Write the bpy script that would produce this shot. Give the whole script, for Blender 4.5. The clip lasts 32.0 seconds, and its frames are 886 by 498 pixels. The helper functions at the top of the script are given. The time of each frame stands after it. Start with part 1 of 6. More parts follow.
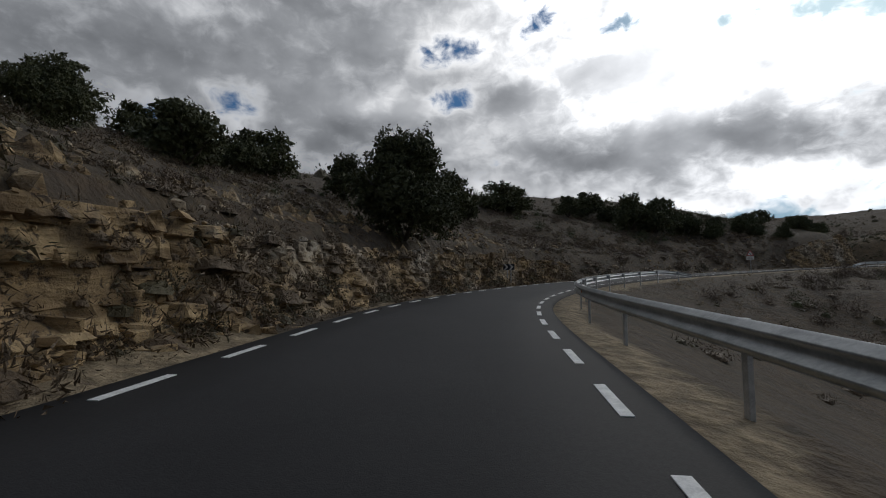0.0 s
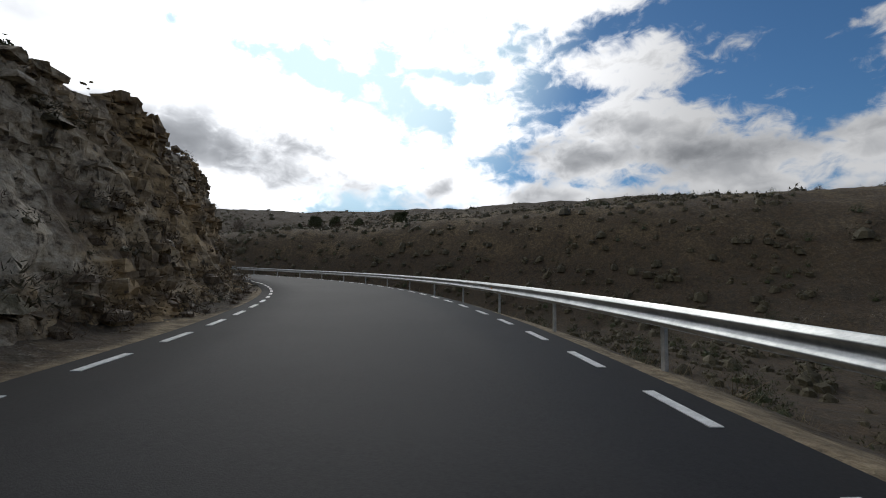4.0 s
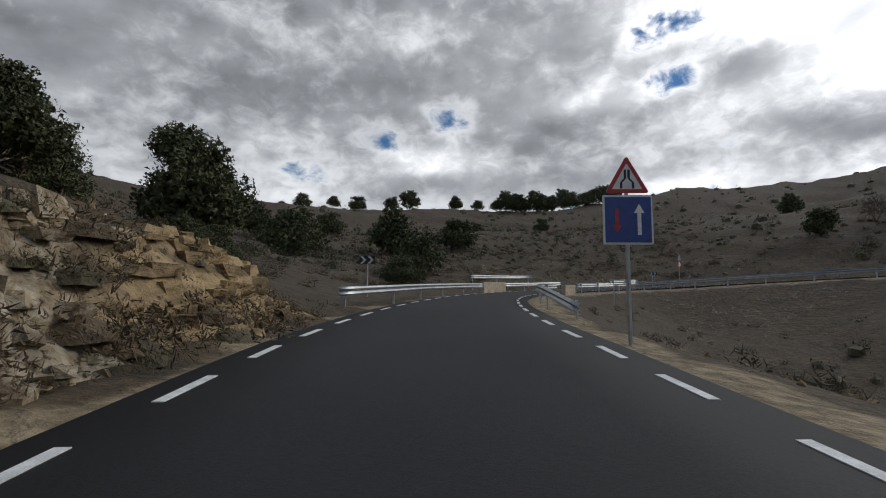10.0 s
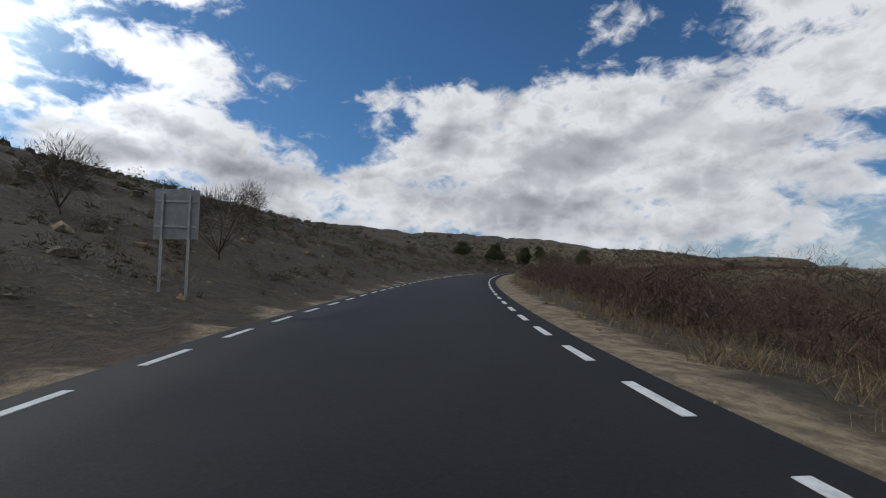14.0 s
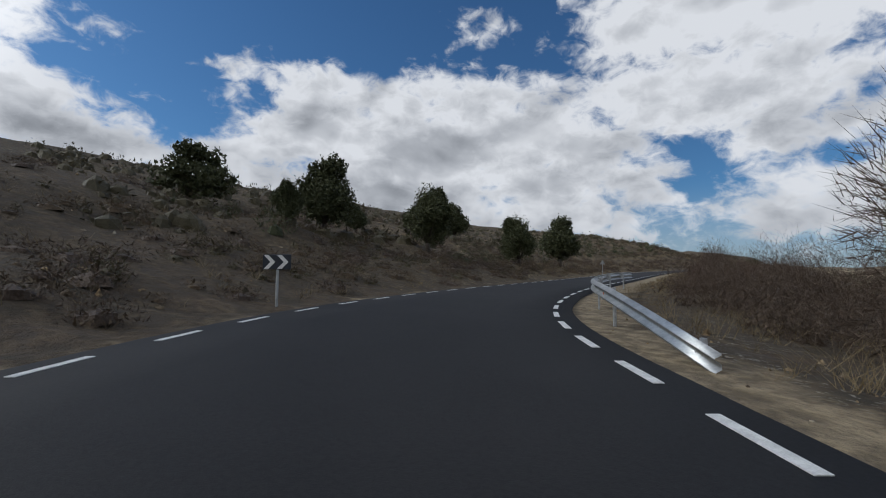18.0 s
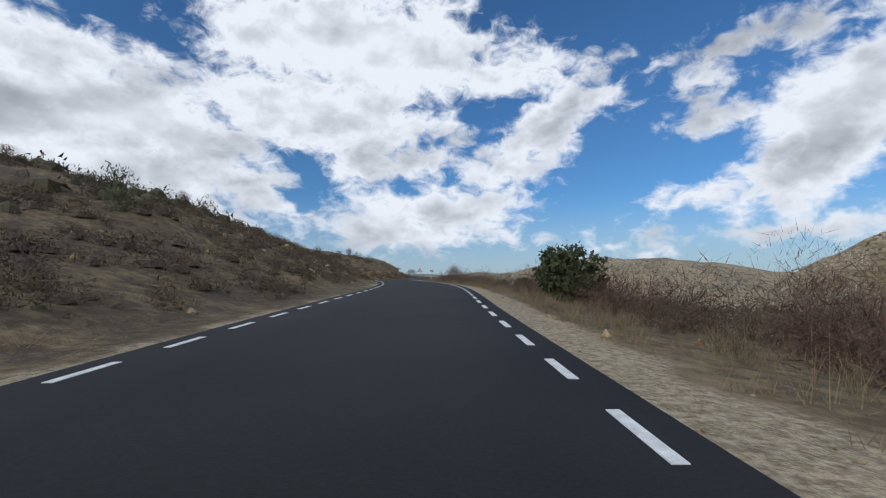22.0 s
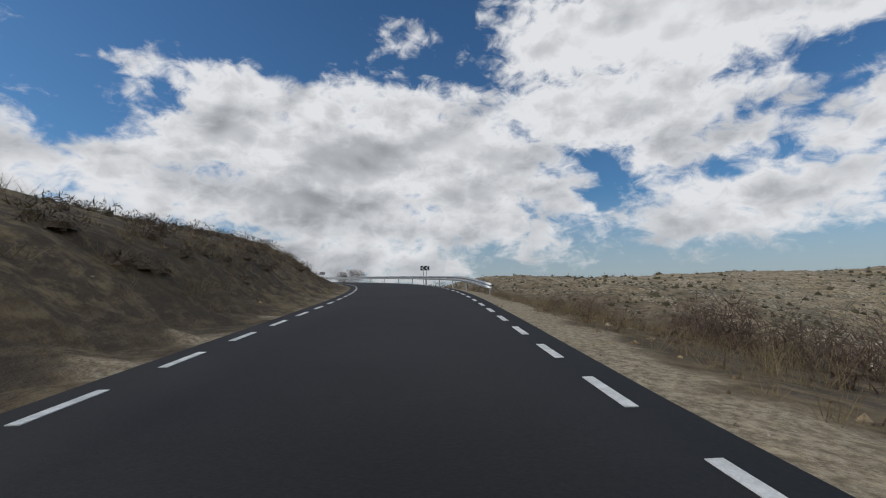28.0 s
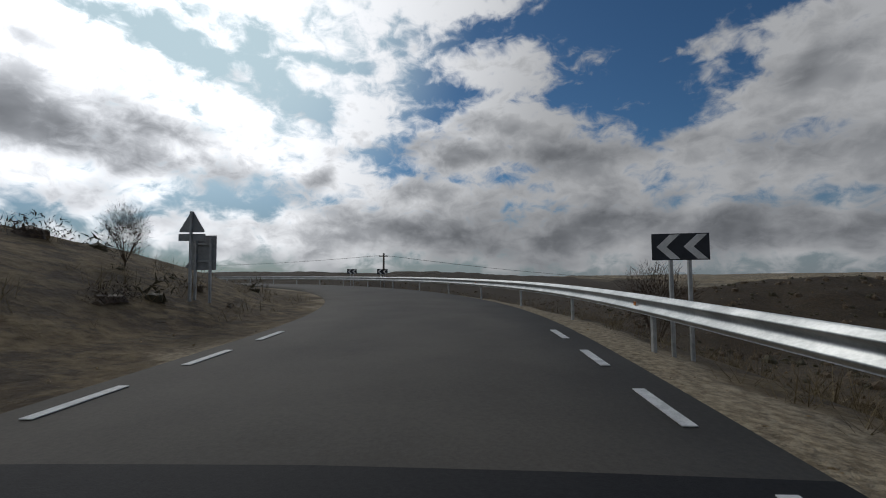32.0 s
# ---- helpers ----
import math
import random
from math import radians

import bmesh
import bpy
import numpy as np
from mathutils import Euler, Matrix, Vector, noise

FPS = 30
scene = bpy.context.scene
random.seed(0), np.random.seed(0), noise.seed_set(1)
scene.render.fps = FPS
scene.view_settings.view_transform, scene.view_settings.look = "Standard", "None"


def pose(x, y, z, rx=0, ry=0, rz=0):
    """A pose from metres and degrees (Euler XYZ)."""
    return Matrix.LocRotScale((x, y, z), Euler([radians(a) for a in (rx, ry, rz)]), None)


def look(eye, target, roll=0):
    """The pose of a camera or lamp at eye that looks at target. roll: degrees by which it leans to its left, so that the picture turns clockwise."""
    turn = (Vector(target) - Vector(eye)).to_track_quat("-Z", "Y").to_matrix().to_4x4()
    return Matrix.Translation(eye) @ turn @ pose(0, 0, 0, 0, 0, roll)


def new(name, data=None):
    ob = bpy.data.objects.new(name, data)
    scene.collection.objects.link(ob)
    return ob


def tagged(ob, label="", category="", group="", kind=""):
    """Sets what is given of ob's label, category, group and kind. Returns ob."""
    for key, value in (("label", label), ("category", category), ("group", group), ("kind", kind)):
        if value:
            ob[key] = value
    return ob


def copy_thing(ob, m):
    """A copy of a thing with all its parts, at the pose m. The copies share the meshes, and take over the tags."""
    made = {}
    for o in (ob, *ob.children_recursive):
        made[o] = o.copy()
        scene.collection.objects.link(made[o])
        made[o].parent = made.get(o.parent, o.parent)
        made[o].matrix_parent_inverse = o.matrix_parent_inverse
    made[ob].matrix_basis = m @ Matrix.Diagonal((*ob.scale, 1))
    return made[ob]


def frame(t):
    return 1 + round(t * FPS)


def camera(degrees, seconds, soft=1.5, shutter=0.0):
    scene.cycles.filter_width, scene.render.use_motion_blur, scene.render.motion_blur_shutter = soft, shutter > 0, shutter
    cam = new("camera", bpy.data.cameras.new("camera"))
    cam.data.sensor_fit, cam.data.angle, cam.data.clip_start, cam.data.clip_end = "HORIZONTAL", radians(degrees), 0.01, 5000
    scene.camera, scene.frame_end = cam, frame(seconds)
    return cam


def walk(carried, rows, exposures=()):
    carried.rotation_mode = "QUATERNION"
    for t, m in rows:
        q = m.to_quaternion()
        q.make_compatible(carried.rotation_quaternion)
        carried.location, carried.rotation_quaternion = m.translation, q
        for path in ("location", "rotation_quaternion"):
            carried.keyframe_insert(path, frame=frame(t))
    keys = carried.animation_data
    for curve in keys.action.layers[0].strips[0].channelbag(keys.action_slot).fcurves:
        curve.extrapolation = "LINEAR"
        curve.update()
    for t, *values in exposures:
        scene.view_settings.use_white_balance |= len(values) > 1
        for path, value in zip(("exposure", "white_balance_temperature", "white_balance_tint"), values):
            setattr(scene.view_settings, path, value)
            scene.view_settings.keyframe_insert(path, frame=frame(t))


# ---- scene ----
import itertools

# ---------------------------------------------------------------- camera
# seconds, x, y, z, heading clockwise from north, pitch, lean
RIDE = [
    (0.0, 0.41, -0.06, 0.08, 0.01, 4.42, -0.09), (0.5, 1.59, 12.11, 0.45, 13.99, 4.08, -1.26),
    (1.0, 5.53, 23.68, 0.91, 27.16, 4.20, 0.49), (1.5, 12.42, 34.13, 1.42, 42.22, 5.36, -0.13),
    (2.0, 21.63, 43.30, 1.93, 51.49, 4.61, 0.87), (2.5, 31.99, 51.63, 2.45, 55.48, 4.77, 0.37),
    (3.0, 43.06, 59.16, 2.99, 60.50, 4.67, 0.40), (3.5, 54.86, 65.64, 3.48, 65.50, 4.46, 0.49),
    (4.0, 66.82, 71.93, 3.97, 64.50, 4.25, 0.63), (4.5, 78.22, 79.16, 4.39, 56.74, 4.15, 0.81),
    (5.0, 87.85, 88.52, 4.83, 43.25, 4.18, 1.23), (5.5, 94.77, 99.84, 5.30, 29.82, 4.62, -0.03),
    (6.0, 98.59, 112.28, 5.85, 14.55, 4.59, 0.90), (6.5, 98.91, 125.26, 6.41, -3.47, 5.24, 1.64),
    (7.0, 95.48, 138.08, 7.02, -17.50, 5.13, 0.19), (7.5, 90.51, 150.58, 7.66, -18.77, 5.18, -1.06),
    (8.0, 85.61, 163.31, 8.35, -16.53, 5.60, -1.91), (8.5, 80.97, 176.32, 9.05, -16.29, 5.00, 1.15),
    (9.0, 75.90, 189.33, 9.69, -19.99, 5.03, -0.13), (9.5, 69.89, 201.74, 10.24, -24.95, 5.11, -0.61),
    (10.0, 63.60, 213.46, 10.77, -25.90, 4.52, 0.09), (10.5, 58.09, 224.53, 11.10, -20.72, 3.16, -0.70),
    (11.0, 54.92, 235.01, 11.27, -8.95, 3.14, -1.45), (11.5, 54.27, 245.02, 11.34, 2.23, 2.07, -0.09),
    (12.0, 56.01, 254.38, 11.42, 18.33, 1.81, -0.67), (12.5, 61.50, 261.80, 11.63, 51.19, 4.71, -0.71),
    (13.0, 70.43, 265.09, 12.13, 83.94, 6.51, -0.77), (13.5, 80.43, 263.80, 12.76, 107.28, 5.94, 0.41),
    (14.0, 90.41, 259.69, 13.39, 118.22, 5.83, -0.42), (14.5, 100.42, 254.44, 14.16, 121.60, 6.38, -0.47),
    (15.0, 110.45, 248.51, 14.86, 124.55, 6.29, -0.50), (15.5, 120.41, 241.94, 15.62, 127.35, 6.09, -0.53),
    (16.0, 130.23, 234.80, 16.42, 129.76, 5.85, -0.54), (16.5, 139.92, 227.22, 17.14, 131.53, 5.66, -0.55),
    (17.0, 149.52, 219.32, 17.81, 132.58, 5.54, -0.10), (17.5, 159.05, 211.28, 18.49, 132.78, 5.38, -0.02),
    (18.0, 168.34, 203.03, 19.05, 135.46, 4.37, 0.37), (18.5, 176.11, 193.42, 19.60, 150.73, 5.18, -1.41),
    (19.0, 180.85, 181.95, 20.09, 165.28, 4.61, 0.68), (19.5, 184.28, 170.01, 20.53, 167.42, 4.27, -0.06),
    (20.0, 187.53, 158.00, 21.00, 167.62, 4.28, -0.22), (20.5, 190.63, 145.69, 21.45, 168.46, 4.82, -0.54),
    (21.0, 193.53, 132.83, 21.99, 170.37, 4.58, -0.42), (21.5, 195.66, 119.50, 22.51, 176.45, 4.56, -1.14),
    (22.0, 196.47, 105.86, 23.13, 181.63, 4.93, -0.27), (22.5, 196.73, 92.20, 23.77, 183.07, 5.29, 1.33),
    (23.0, 196.95, 78.81, 24.31, 182.23, 5.35, 1.53), (23.5, 197.43, 65.65, 24.75, 178.13, 4.28, 2.40),
    (24.0, 199.01, 52.76, 25.10, 173.27, 4.11, 0.72), (24.5, 200.61, 40.60, 25.38, 179.44, 3.05, 1.10),
    (25.0, 201.00, 27.60, 25.75, 188.30, 3.40, 1.40), (25.5, 199.30, 14.40, 26.12, 194.00, 4.15, 1.90),
    (26.0, 197.50, 0.90, 26.60, 187.00, 5.05, 2.50), (26.5, 198.35, -12.87, 27.18, 173.05, 5.80, 2.90),
    (27.0, 201.45, -24.17, 27.81, 158.98, 5.70, 1.11), (27.5, 208.53, -35.11, 28.52, 145.69, 5.38, 0.05),
    (28.0, 216.45, -45.50, 29.20, 144.95, 5.30, -1.07), (28.5, 224.52, -55.77, 29.85, 144.92, 5.54, -0.34),
    (29.0, 232.95, -65.70, 30.46, 140.84, 5.14, 0.31), (29.5, 242.59, -74.38, 30.99, 130.81, 4.63, 0.17),
    (30.0, 253.58, -81.22, 31.47, 120.85, 4.07, -1.08), (30.5, 265.71, -85.84, 31.89, 108.96, 4.47, 0.27),
    (31.0, 278.62, -87.79, 32.26, 96.80, 3.69, -1.47), (31.5, 291.84, -87.43, 32.57, 88.06, 3.56, -3.08),
    (32.0, 305.08, -85.03, 32.82, 79.24, 3.39, -0.50),
]

def ride(row):
    t, x, y, z, a, p, lean = row
    a, p = radians(a), radians(p)
    way = Vector((math.sin(a) * math.cos(p), math.cos(a) * math.cos(p), math.sin(p)))
    return t, look((x, y, z), Vector((x, y, z)) + way * 10, lean)


cam = camera(88, 32.0, soft=1.05)
# the clip's camera darkens its picture towards the sun
EXPOSURE = [(0, -1.66, 6500, 10), (1, -1.5, 6500, 10), (2, -1.42, 6500, 10), (3, -1.32, 6500, 10), (6, -1.42, 6500, 10), (9, -1.2, 6500, 10), (12, -1.15, 6500, 10), (13, -1.05, 6500, 10), (14, -1.02, 6350, 10), (17, -1.1, 6350, 10), (19, -0.98, 6080, 10), (22, -0.78, 6080, 10), (23, -0.8, 6080, 10), (24, -0.68, 6080, 10), (25, -0.68, 6080, 10), (27, -1.0, 6450, 10), (29, -0.98, 6450, 10), (30, -1.04, 6550, 10), (31, -1.47, 6500, 10), (32, -1.98, 6400, 10)]
walk(cam, [ride(row) for row in RIDE], EXPOSURE)

# ---------------------------------------------------------------- sky and sun
SUN_AZ, SUN_EL = 49, 31
world = bpy.data.worlds.new("sky")
scene.world = world
world.use_nodes = True
wt = world.node_tree
wt.nodes.clear()


def node(tree, kind, ins=()):
    """A node; ins maps its inputs to values or sockets."""
    return fill(tree, tree.nodes.new(kind), ins)


def fill(tree, n, ins):
    for k, v in dict(ins).items():
        if isinstance(v, bpy.types.NodeSocket):
            tree.links.new(v, n.inputs[k])
        else:
            n.inputs[k].default_value = v
    return n


def calc(tree, op, a, b=0.0, c=0.0, clamp=False):
    n = tree.nodes.new("ShaderNodeMath")
    n.operation, n.use_clamp = op, clamp
    return fill(tree, n, {0: a, 1: b, 2: c}).outputs[0]


def vector(tree, op, a, b):
    n = tree.nodes.new("ShaderNodeVectorMath")
    n.operation = op
    return fill(tree, n, {0: a, ("Scale" if op == "SCALE" else 1): b}).outputs["Value" if op == "DOT_PRODUCT" else 0]


def step(tree, x, lo, hi, a=0.0, b=1.0):
    n = tree.nodes.new("ShaderNodeMapRange")
    n.interpolation_type = "SMOOTHSTEP"
    return fill(tree, n, {0: x, 1: lo, 2: hi, 3: a, 4: b}).outputs[0]


def attribute(tree, name):
    n = tree.nodes.new("ShaderNodeAttribute")
    n.attribute_name = name
    return n.outputs["Fac"]


def blend(tree, f, a, b):
    n = tree.nodes.new("ShaderNodeMix")
    n.data_type = "RGBA"
    fill(tree, n, {0: f})
    for i, v in ((6, a), (7, b)):
        if isinstance(v, bpy.types.NodeSocket):
            tree.links.new(v, n.inputs[i])
        else:
            n.inputs[i].default_value = (*v, 1)
    return n.outputs[2]


way = node(wt, "ShaderNodeTexCoord").outputs["Generated"]
split = node(wt, "ShaderNodeSeparateXYZ", {0: way})
dx, dy, dz = split.outputs
azim = calc(wt, "MULTIPLY", calc(wt, "ARCTAN2", dx, dy), 57.2958)
azim = calc(wt, "SUBTRACT", calc(wt, "WRAP", azim, 280.0, -80.0), 0.0)
elev = calc(wt, "MULTIPLY", calc(wt, "ARCSINE", dz), 57.2958)
# clouds in degrees of azimuth and elevation
dome = node(wt, "ShaderNodeCombineXYZ", {0: azim, 1: elev, 2: 0.0}).outputs[0]
flat = vector(wt, "MULTIPLY", dome, (0.05, 0.075, 0.0))
fine = node(wt, "ShaderNodeTexNoise", {"Vector": flat, "Scale": 2.6, "Detail": 11.0, "Roughness": 0.55, "Distortion": 0.15}).outputs["Fac"]
billow = node(wt, "ShaderNodeTexNoise", {"Vector": flat, "Scale": 7.5, "Detail": 6.0, "Roughness": 0.6, "Distortion": 0.5}).outputs["Fac"]
# lobes of the clouds: azimuth, elevation, half width, half height, tilt, lightness
NORTH = [(-71.3, 22.3, 17.9, 15.5, 0, 0.4), (-37.4, 36.5, 55.8, 15.7, 0, 0.42), (-22.4, 12.6, 58.3, 4.1, 0, 0.6), (21.9, 25.2, 19.4, 8.9, 0, 1),
         (19.1, 14.6, 14.5, 4.5, 0, 0.5)]
NE = [(33.5, 15.7, 24.1, 4.4, -3, 0.45), (8.7, 21.6, 12.4, 6.8, 0, 0.8), (21.7, 23.8, 8.2, 4.6, 0, 0.85), (38.2, 21.5, 14.3, 3.1, -12, 1),
      (54.7, 17.6, 8.3, 3.1, -20, 0.95), (47.4, 31.6, 27.3, 4.2, 0, 1), (63.4, 12.8, 10.7, 2.7, -10, 0.95), (30.2, 9.9, 17.5, 2, 0, 0.75)]
EAST = [(39.6, 25.9, 13, 5.3, 0, 1), (74.5, 32.7, 13.4, 3.5, -5, 1), (66, 24.7, 7.8, 3, -10, 1), (70.2, 19.3, 4.4, 3.8, 0, 0.95), (86.3, 24.9, 8.4, 2.3, -5, 0.95),
        (89, 17.8, 10.6, 3.4, -12, 0.95), (95.7, 12.9, 11.4, 4.4, -18, 0.66), (81.7, 14.3, 8.6, 3.5, 0, 0.75), (78.8, 10.5, 14.2, 2.8, 0, 0.66)]
SE = [(133.7, 16.4, 21.3, 7.6, 0, 0.78), (118.6, 17.6, 8.4, 4, 20, 0.75), (138.5, 21.8, 10.7, 3.1, 0, 0.95), (121.7, 22.9, 7.2, 1.8, -5, 0.95),
      (108.9, 13.4, 4.9, 2.8, 30, 0.85), (127.3, 10.9, 20.5, 4.2, 0, 0.66), (146.2, 17.8, 8.4, 4.9, 0, 0.8), (142.1, 7.9, 20.3, 2.9, 0, 0.76),
      (141.1, 29.9, 1.9, 1, 0, 0.7)]
SOUTH = [(171.3, 28.5, 18, 6.5, -5, 0.95), (165.8, 21.4, 11.8, 5.1, 0, 0.9), (188.7, 25.8, 6.8, 2.6, 10, 0.95), (157.8, 28, 5.6, 3.6, 0, 1),
         (175.6, 17.1, 8.6, 3.9, 15, 0.72), (141.5, 17.9, 7.3, 3.6, 0, 0.98), (151.9, 16, 8.2, 4.1, -15, 0.78), (147.8, 12.2, 12.9, 3.5, 0, 0.8),
         (157.8, 12.3, 6.6, 2.7, -20, 0.7), (180.7, 9.9, 10.7, 2.8, 5, 0.85), (174.3, 7.1, 10.5, 2.1, 0, 0.68), (166.1, 8.6, 5, 1.6, 0, 0.85)]
SW = [(189.3, 15.3, 6.7, 2.8, 25, 0.75), (194.2, 19, 5.2, 3.2, 35, 0.75), (199.7, 21.7, 4.9, 1.8, 10, 0.75), (201.2, 25.1, 2.7, 1.3, 0, 0.6),
      (222.7, 15.6, 5.4, 5.7, 35, 0.85), (219.8, 11.3, 5.8, 3.4, 20, 0.75), (226.4, 18.3, 4.1, 5.2, 0, 0.9), (209.1, 10.2, 2.1, 1.1, 0, 0.75),
      (212.5, 10.2, 2.3, 1.1, 0, 0.75), (212.8, 17.6, 2.3, 1.3, 0, 0.65), (212.4, 21.7, 2.3, 1.4, 0, 0.55), (215.8, 24.8, 4.3, 1.1, 8, 0.55),
      (221.3, 24.1, 2.2, 1.6, 0, 0.55), (216.2, 5.6, 9.6, 0.9, 0, 0.7)]
HOLES = [(-33.3, 17.5, 2.2, 1.2, 0, 1), (-25, 20.1, 1.2, 0.8, 0, 1), (1.1, 22.7, 1.5, 0.9, 0, 1), (2.1, 27.8, 2.3, 0.6, 10, 1), (11.8, 29.6, 1.2, 0.5, 20, 1), (-44.2, 13.5, 1.4, 0.4, 0, 1), (20.8, 28.4, 1.5, 0.4, 10, 1), (33, 27, 1.0, 0.5, 0, 1), (48.3, 24.5, 11.5, 2.1, -14, 1),
         (64.7, 25, 8.2, 0.9, 0, 1), (63.7, 19.5, 3.5, 2.1, -25, 1), (76, 20.1, 4.4, 1.6, 10, 1), (147.4, 31.3, 3.1, 4.9, -10, 1), (165, 11.3, 3.3, 1.6, 0, 1), (180.7, 18.2, 3.3, 1.2, 20, 1)]
TONES = [(-48.7, 26.6, 14.8, 5.6, 0, 0.4), (-41.5, 22.2, 15.5, 3.5, 0, 0.33), (-21.6, 30, 10.9, 5.2, 0, 0.52), (4.1, 28.9, 11.7, 5, 0, 1),
         (26, 21.5, 10.1, 4.8, 0, 1), (7.8, 22.6, 3.8, 3.1, 0, 0.45), (19.1, 14.8, 12.5, 3.7, 0, 0.45), (-11.1, 16.3, 9.3, 4.1, 0, 0.4),
         (-6.1, 21.4, 6.3, 1.7, 0, 0.9), (-26.8, 15.2, 7, 1.6, 0, 0.9), (-28, 11.5, 13.7, 2, 0, 0.45), (4.5, 11.4, 6.9, 1.4, 0, 0.85),
         (-57.4, 15.8, 7, 5.6, 0, 0.36)]
SHEET = [(-25, 22, 60, 16, 0, 0.5), (25, 16, 30, 10, 0, 0.7), (105, 4.5, 48, 3.6, 0, 0.62), (70, 5, 25, 3.4, 0, 0.72), (-10, 28, 40, 10, 0, 0.6)]
OVERHEAD = [(-10, 62, 85, 22, 0, 0.7), (-60, 30, 30, 30, 0, 0.5), (255, 20, 25, 14, 0, 0.8), (150, 58, 40, 9, 0, 0.8)]


def lobe(a0, e0, wide, high, tilt, lightness, after=0.0):
    """Degrees inside the lobe's rim, and the lobe's weight; after: keeps the lobes in order, far too small to count."""
    spot = node(wt, "ShaderNodeCombineXYZ", {0: azim, 1: elev, 2: after}).outputs[0]
    m = node(wt, "ShaderNodeMapping", {"Vector": spot, "Location": (a0, e0, 0), "Rotation": (0, 0, radians(tilt)), "Scale": (wide, high, 1e6)})
    m.vector_type = "TEXTURE"
    n = wt.nodes.new("ShaderNodeVectorMath")
    n.operation = "LENGTH"
    wt.links.new(m.outputs[0], n.inputs[0])
    r, rim = n.outputs["Value"], min(wide, high, 4.5)
    return calc(wt, "MULTIPLY_ADD", r, -rim, rim), calc(wt, "POWER", 0.16, calc(wt, "MULTIPLY", r, r))


field, tone, weight = None, 0.0016, 0.002
for row in NORTH + NE + EAST + SE + SOUTH + SW + SHEET + OVERHEAD:
    inside, g = lobe(*row, calc(wt, "ADD", field, weight) if field else 0.0)
    field = inside if not field else calc(wt, "SMOOTH_MAX", field, inside, 1.2)
    tone, weight = calc(wt, "MULTIPLY_ADD", g, float(row[5]), tone), calc(wt, "ADD", weight, g)
for row in TONES:
    _, g = lobe(*row, weight)
    g = calc(wt, "MULTIPLY", g, 3.0)
    tone, weight = calc(wt, "MULTIPLY_ADD", g, float(row[5]), tone), calc(wt, "ADD", weight, g)
for row in HOLES:
    inside, _ = lobe(*row, field)
    field = calc(wt, "SMOOTH_MIN", field, calc(wt, "MULTIPLY_ADD", inside, -1.5, 0.0), 0.8)
tone = calc(wt, "DIVIDE", tone, weight)
ragged = calc(wt, "ADD", calc(wt, "MULTIPLY_ADD", calc(wt, "SUBTRACT", fine, 0.5), 7.5, 0.5), calc(wt, "MULTIPLY", calc(wt, "SUBTRACT", billow, 0.5), 6.0))
edge = calc(wt, "ADD", field, ragged)
cover = step(wt, edge, -0.8, 1.7)
# relief: lit towards the sun and the sky, grey underneath
up_shift = vector(wt, "ADD", flat, (-0.05, 0.15, 0.0))
puff = node(wt, "ShaderNodeTexNoise", {"Vector": flat, "Scale": 2.3, "Detail": 4.0, "Roughness": 0.44, "Distortion": 0.2}).outputs["Fac"]
puff_up = node(wt, "ShaderNodeTexNoise", {"Vector": up_shift, "Scale": 2.3, "Detail": 4.0, "Roughness": 0.44, "Distortion": 0.2}).outputs["Fac"]
overcast = step(wt, azim, 80.0, 20.0)
relief = calc(wt, "MULTIPLY", calc(wt, "SUBTRACT", puff, puff_up), calc(wt, "MULTIPLY_ADD", overcast, -0.85, 1.45))
rimlight = step(wt, edge, 4.6, 0.4, -0.04, 0.30)
lit = calc(wt, "ADD", calc(wt, "MULTIPLY_ADD", relief, 0.8, tone), calc(wt, "MULTIPLY_ADD", calc(wt, "SUBTRACT", billow, 0.5), 0.10, rimlight))
lit = calc(wt, "MAXIMUM", calc(wt, "MINIMUM", lit, 1.08), 0.12)
sun_dir = (math.sin(radians(SUN_AZ)) * math.cos(radians(SUN_EL)), math.cos(radians(SUN_AZ)) * math.cos(radians(SUN_EL)), math.sin(radians(SUN_EL)))
toward = vector(wt, "DOT_PRODUCT", way, sun_dir)
bright = calc(wt, "MULTIPLY_ADD", calc(wt, "POWER", lit, 1.35), 1.24, 0.12)
cloud = vector(wt, "SCALE", blend(wt, lit, (0.90, 0.975, 1.10), (0.985, 1.0, 1.025)), bright)
glare = calc(wt, "MULTIPLY", step(wt, toward, 0.72, 0.99), calc(wt, "MULTIPLY", lit, lit))
power = calc(wt, "MULTIPLY", calc(wt, "MULTIPLY_ADD", calc(wt, "MULTIPLY", overcast, lit), 0.9, 1.0), calc(wt, "MULTIPLY_ADD", glare, 1.2, 1.0))
cloud_lit = vector(wt, "SCALE", cloud, power)
sky = wt.nodes.new("ShaderNodeTexSky")
sky.sky_type, sky.sun_disc = "NISHITA", False
sky.sun_elevation, sky.sun_rotation = radians(SUN_EL), radians(SUN_AZ)
sky.ozone_density, sky.dust_density = 2.5, 0.6
deep = vector(wt, "MULTIPLY", sky.outputs[0], (0.58, 0.94, 1.22))
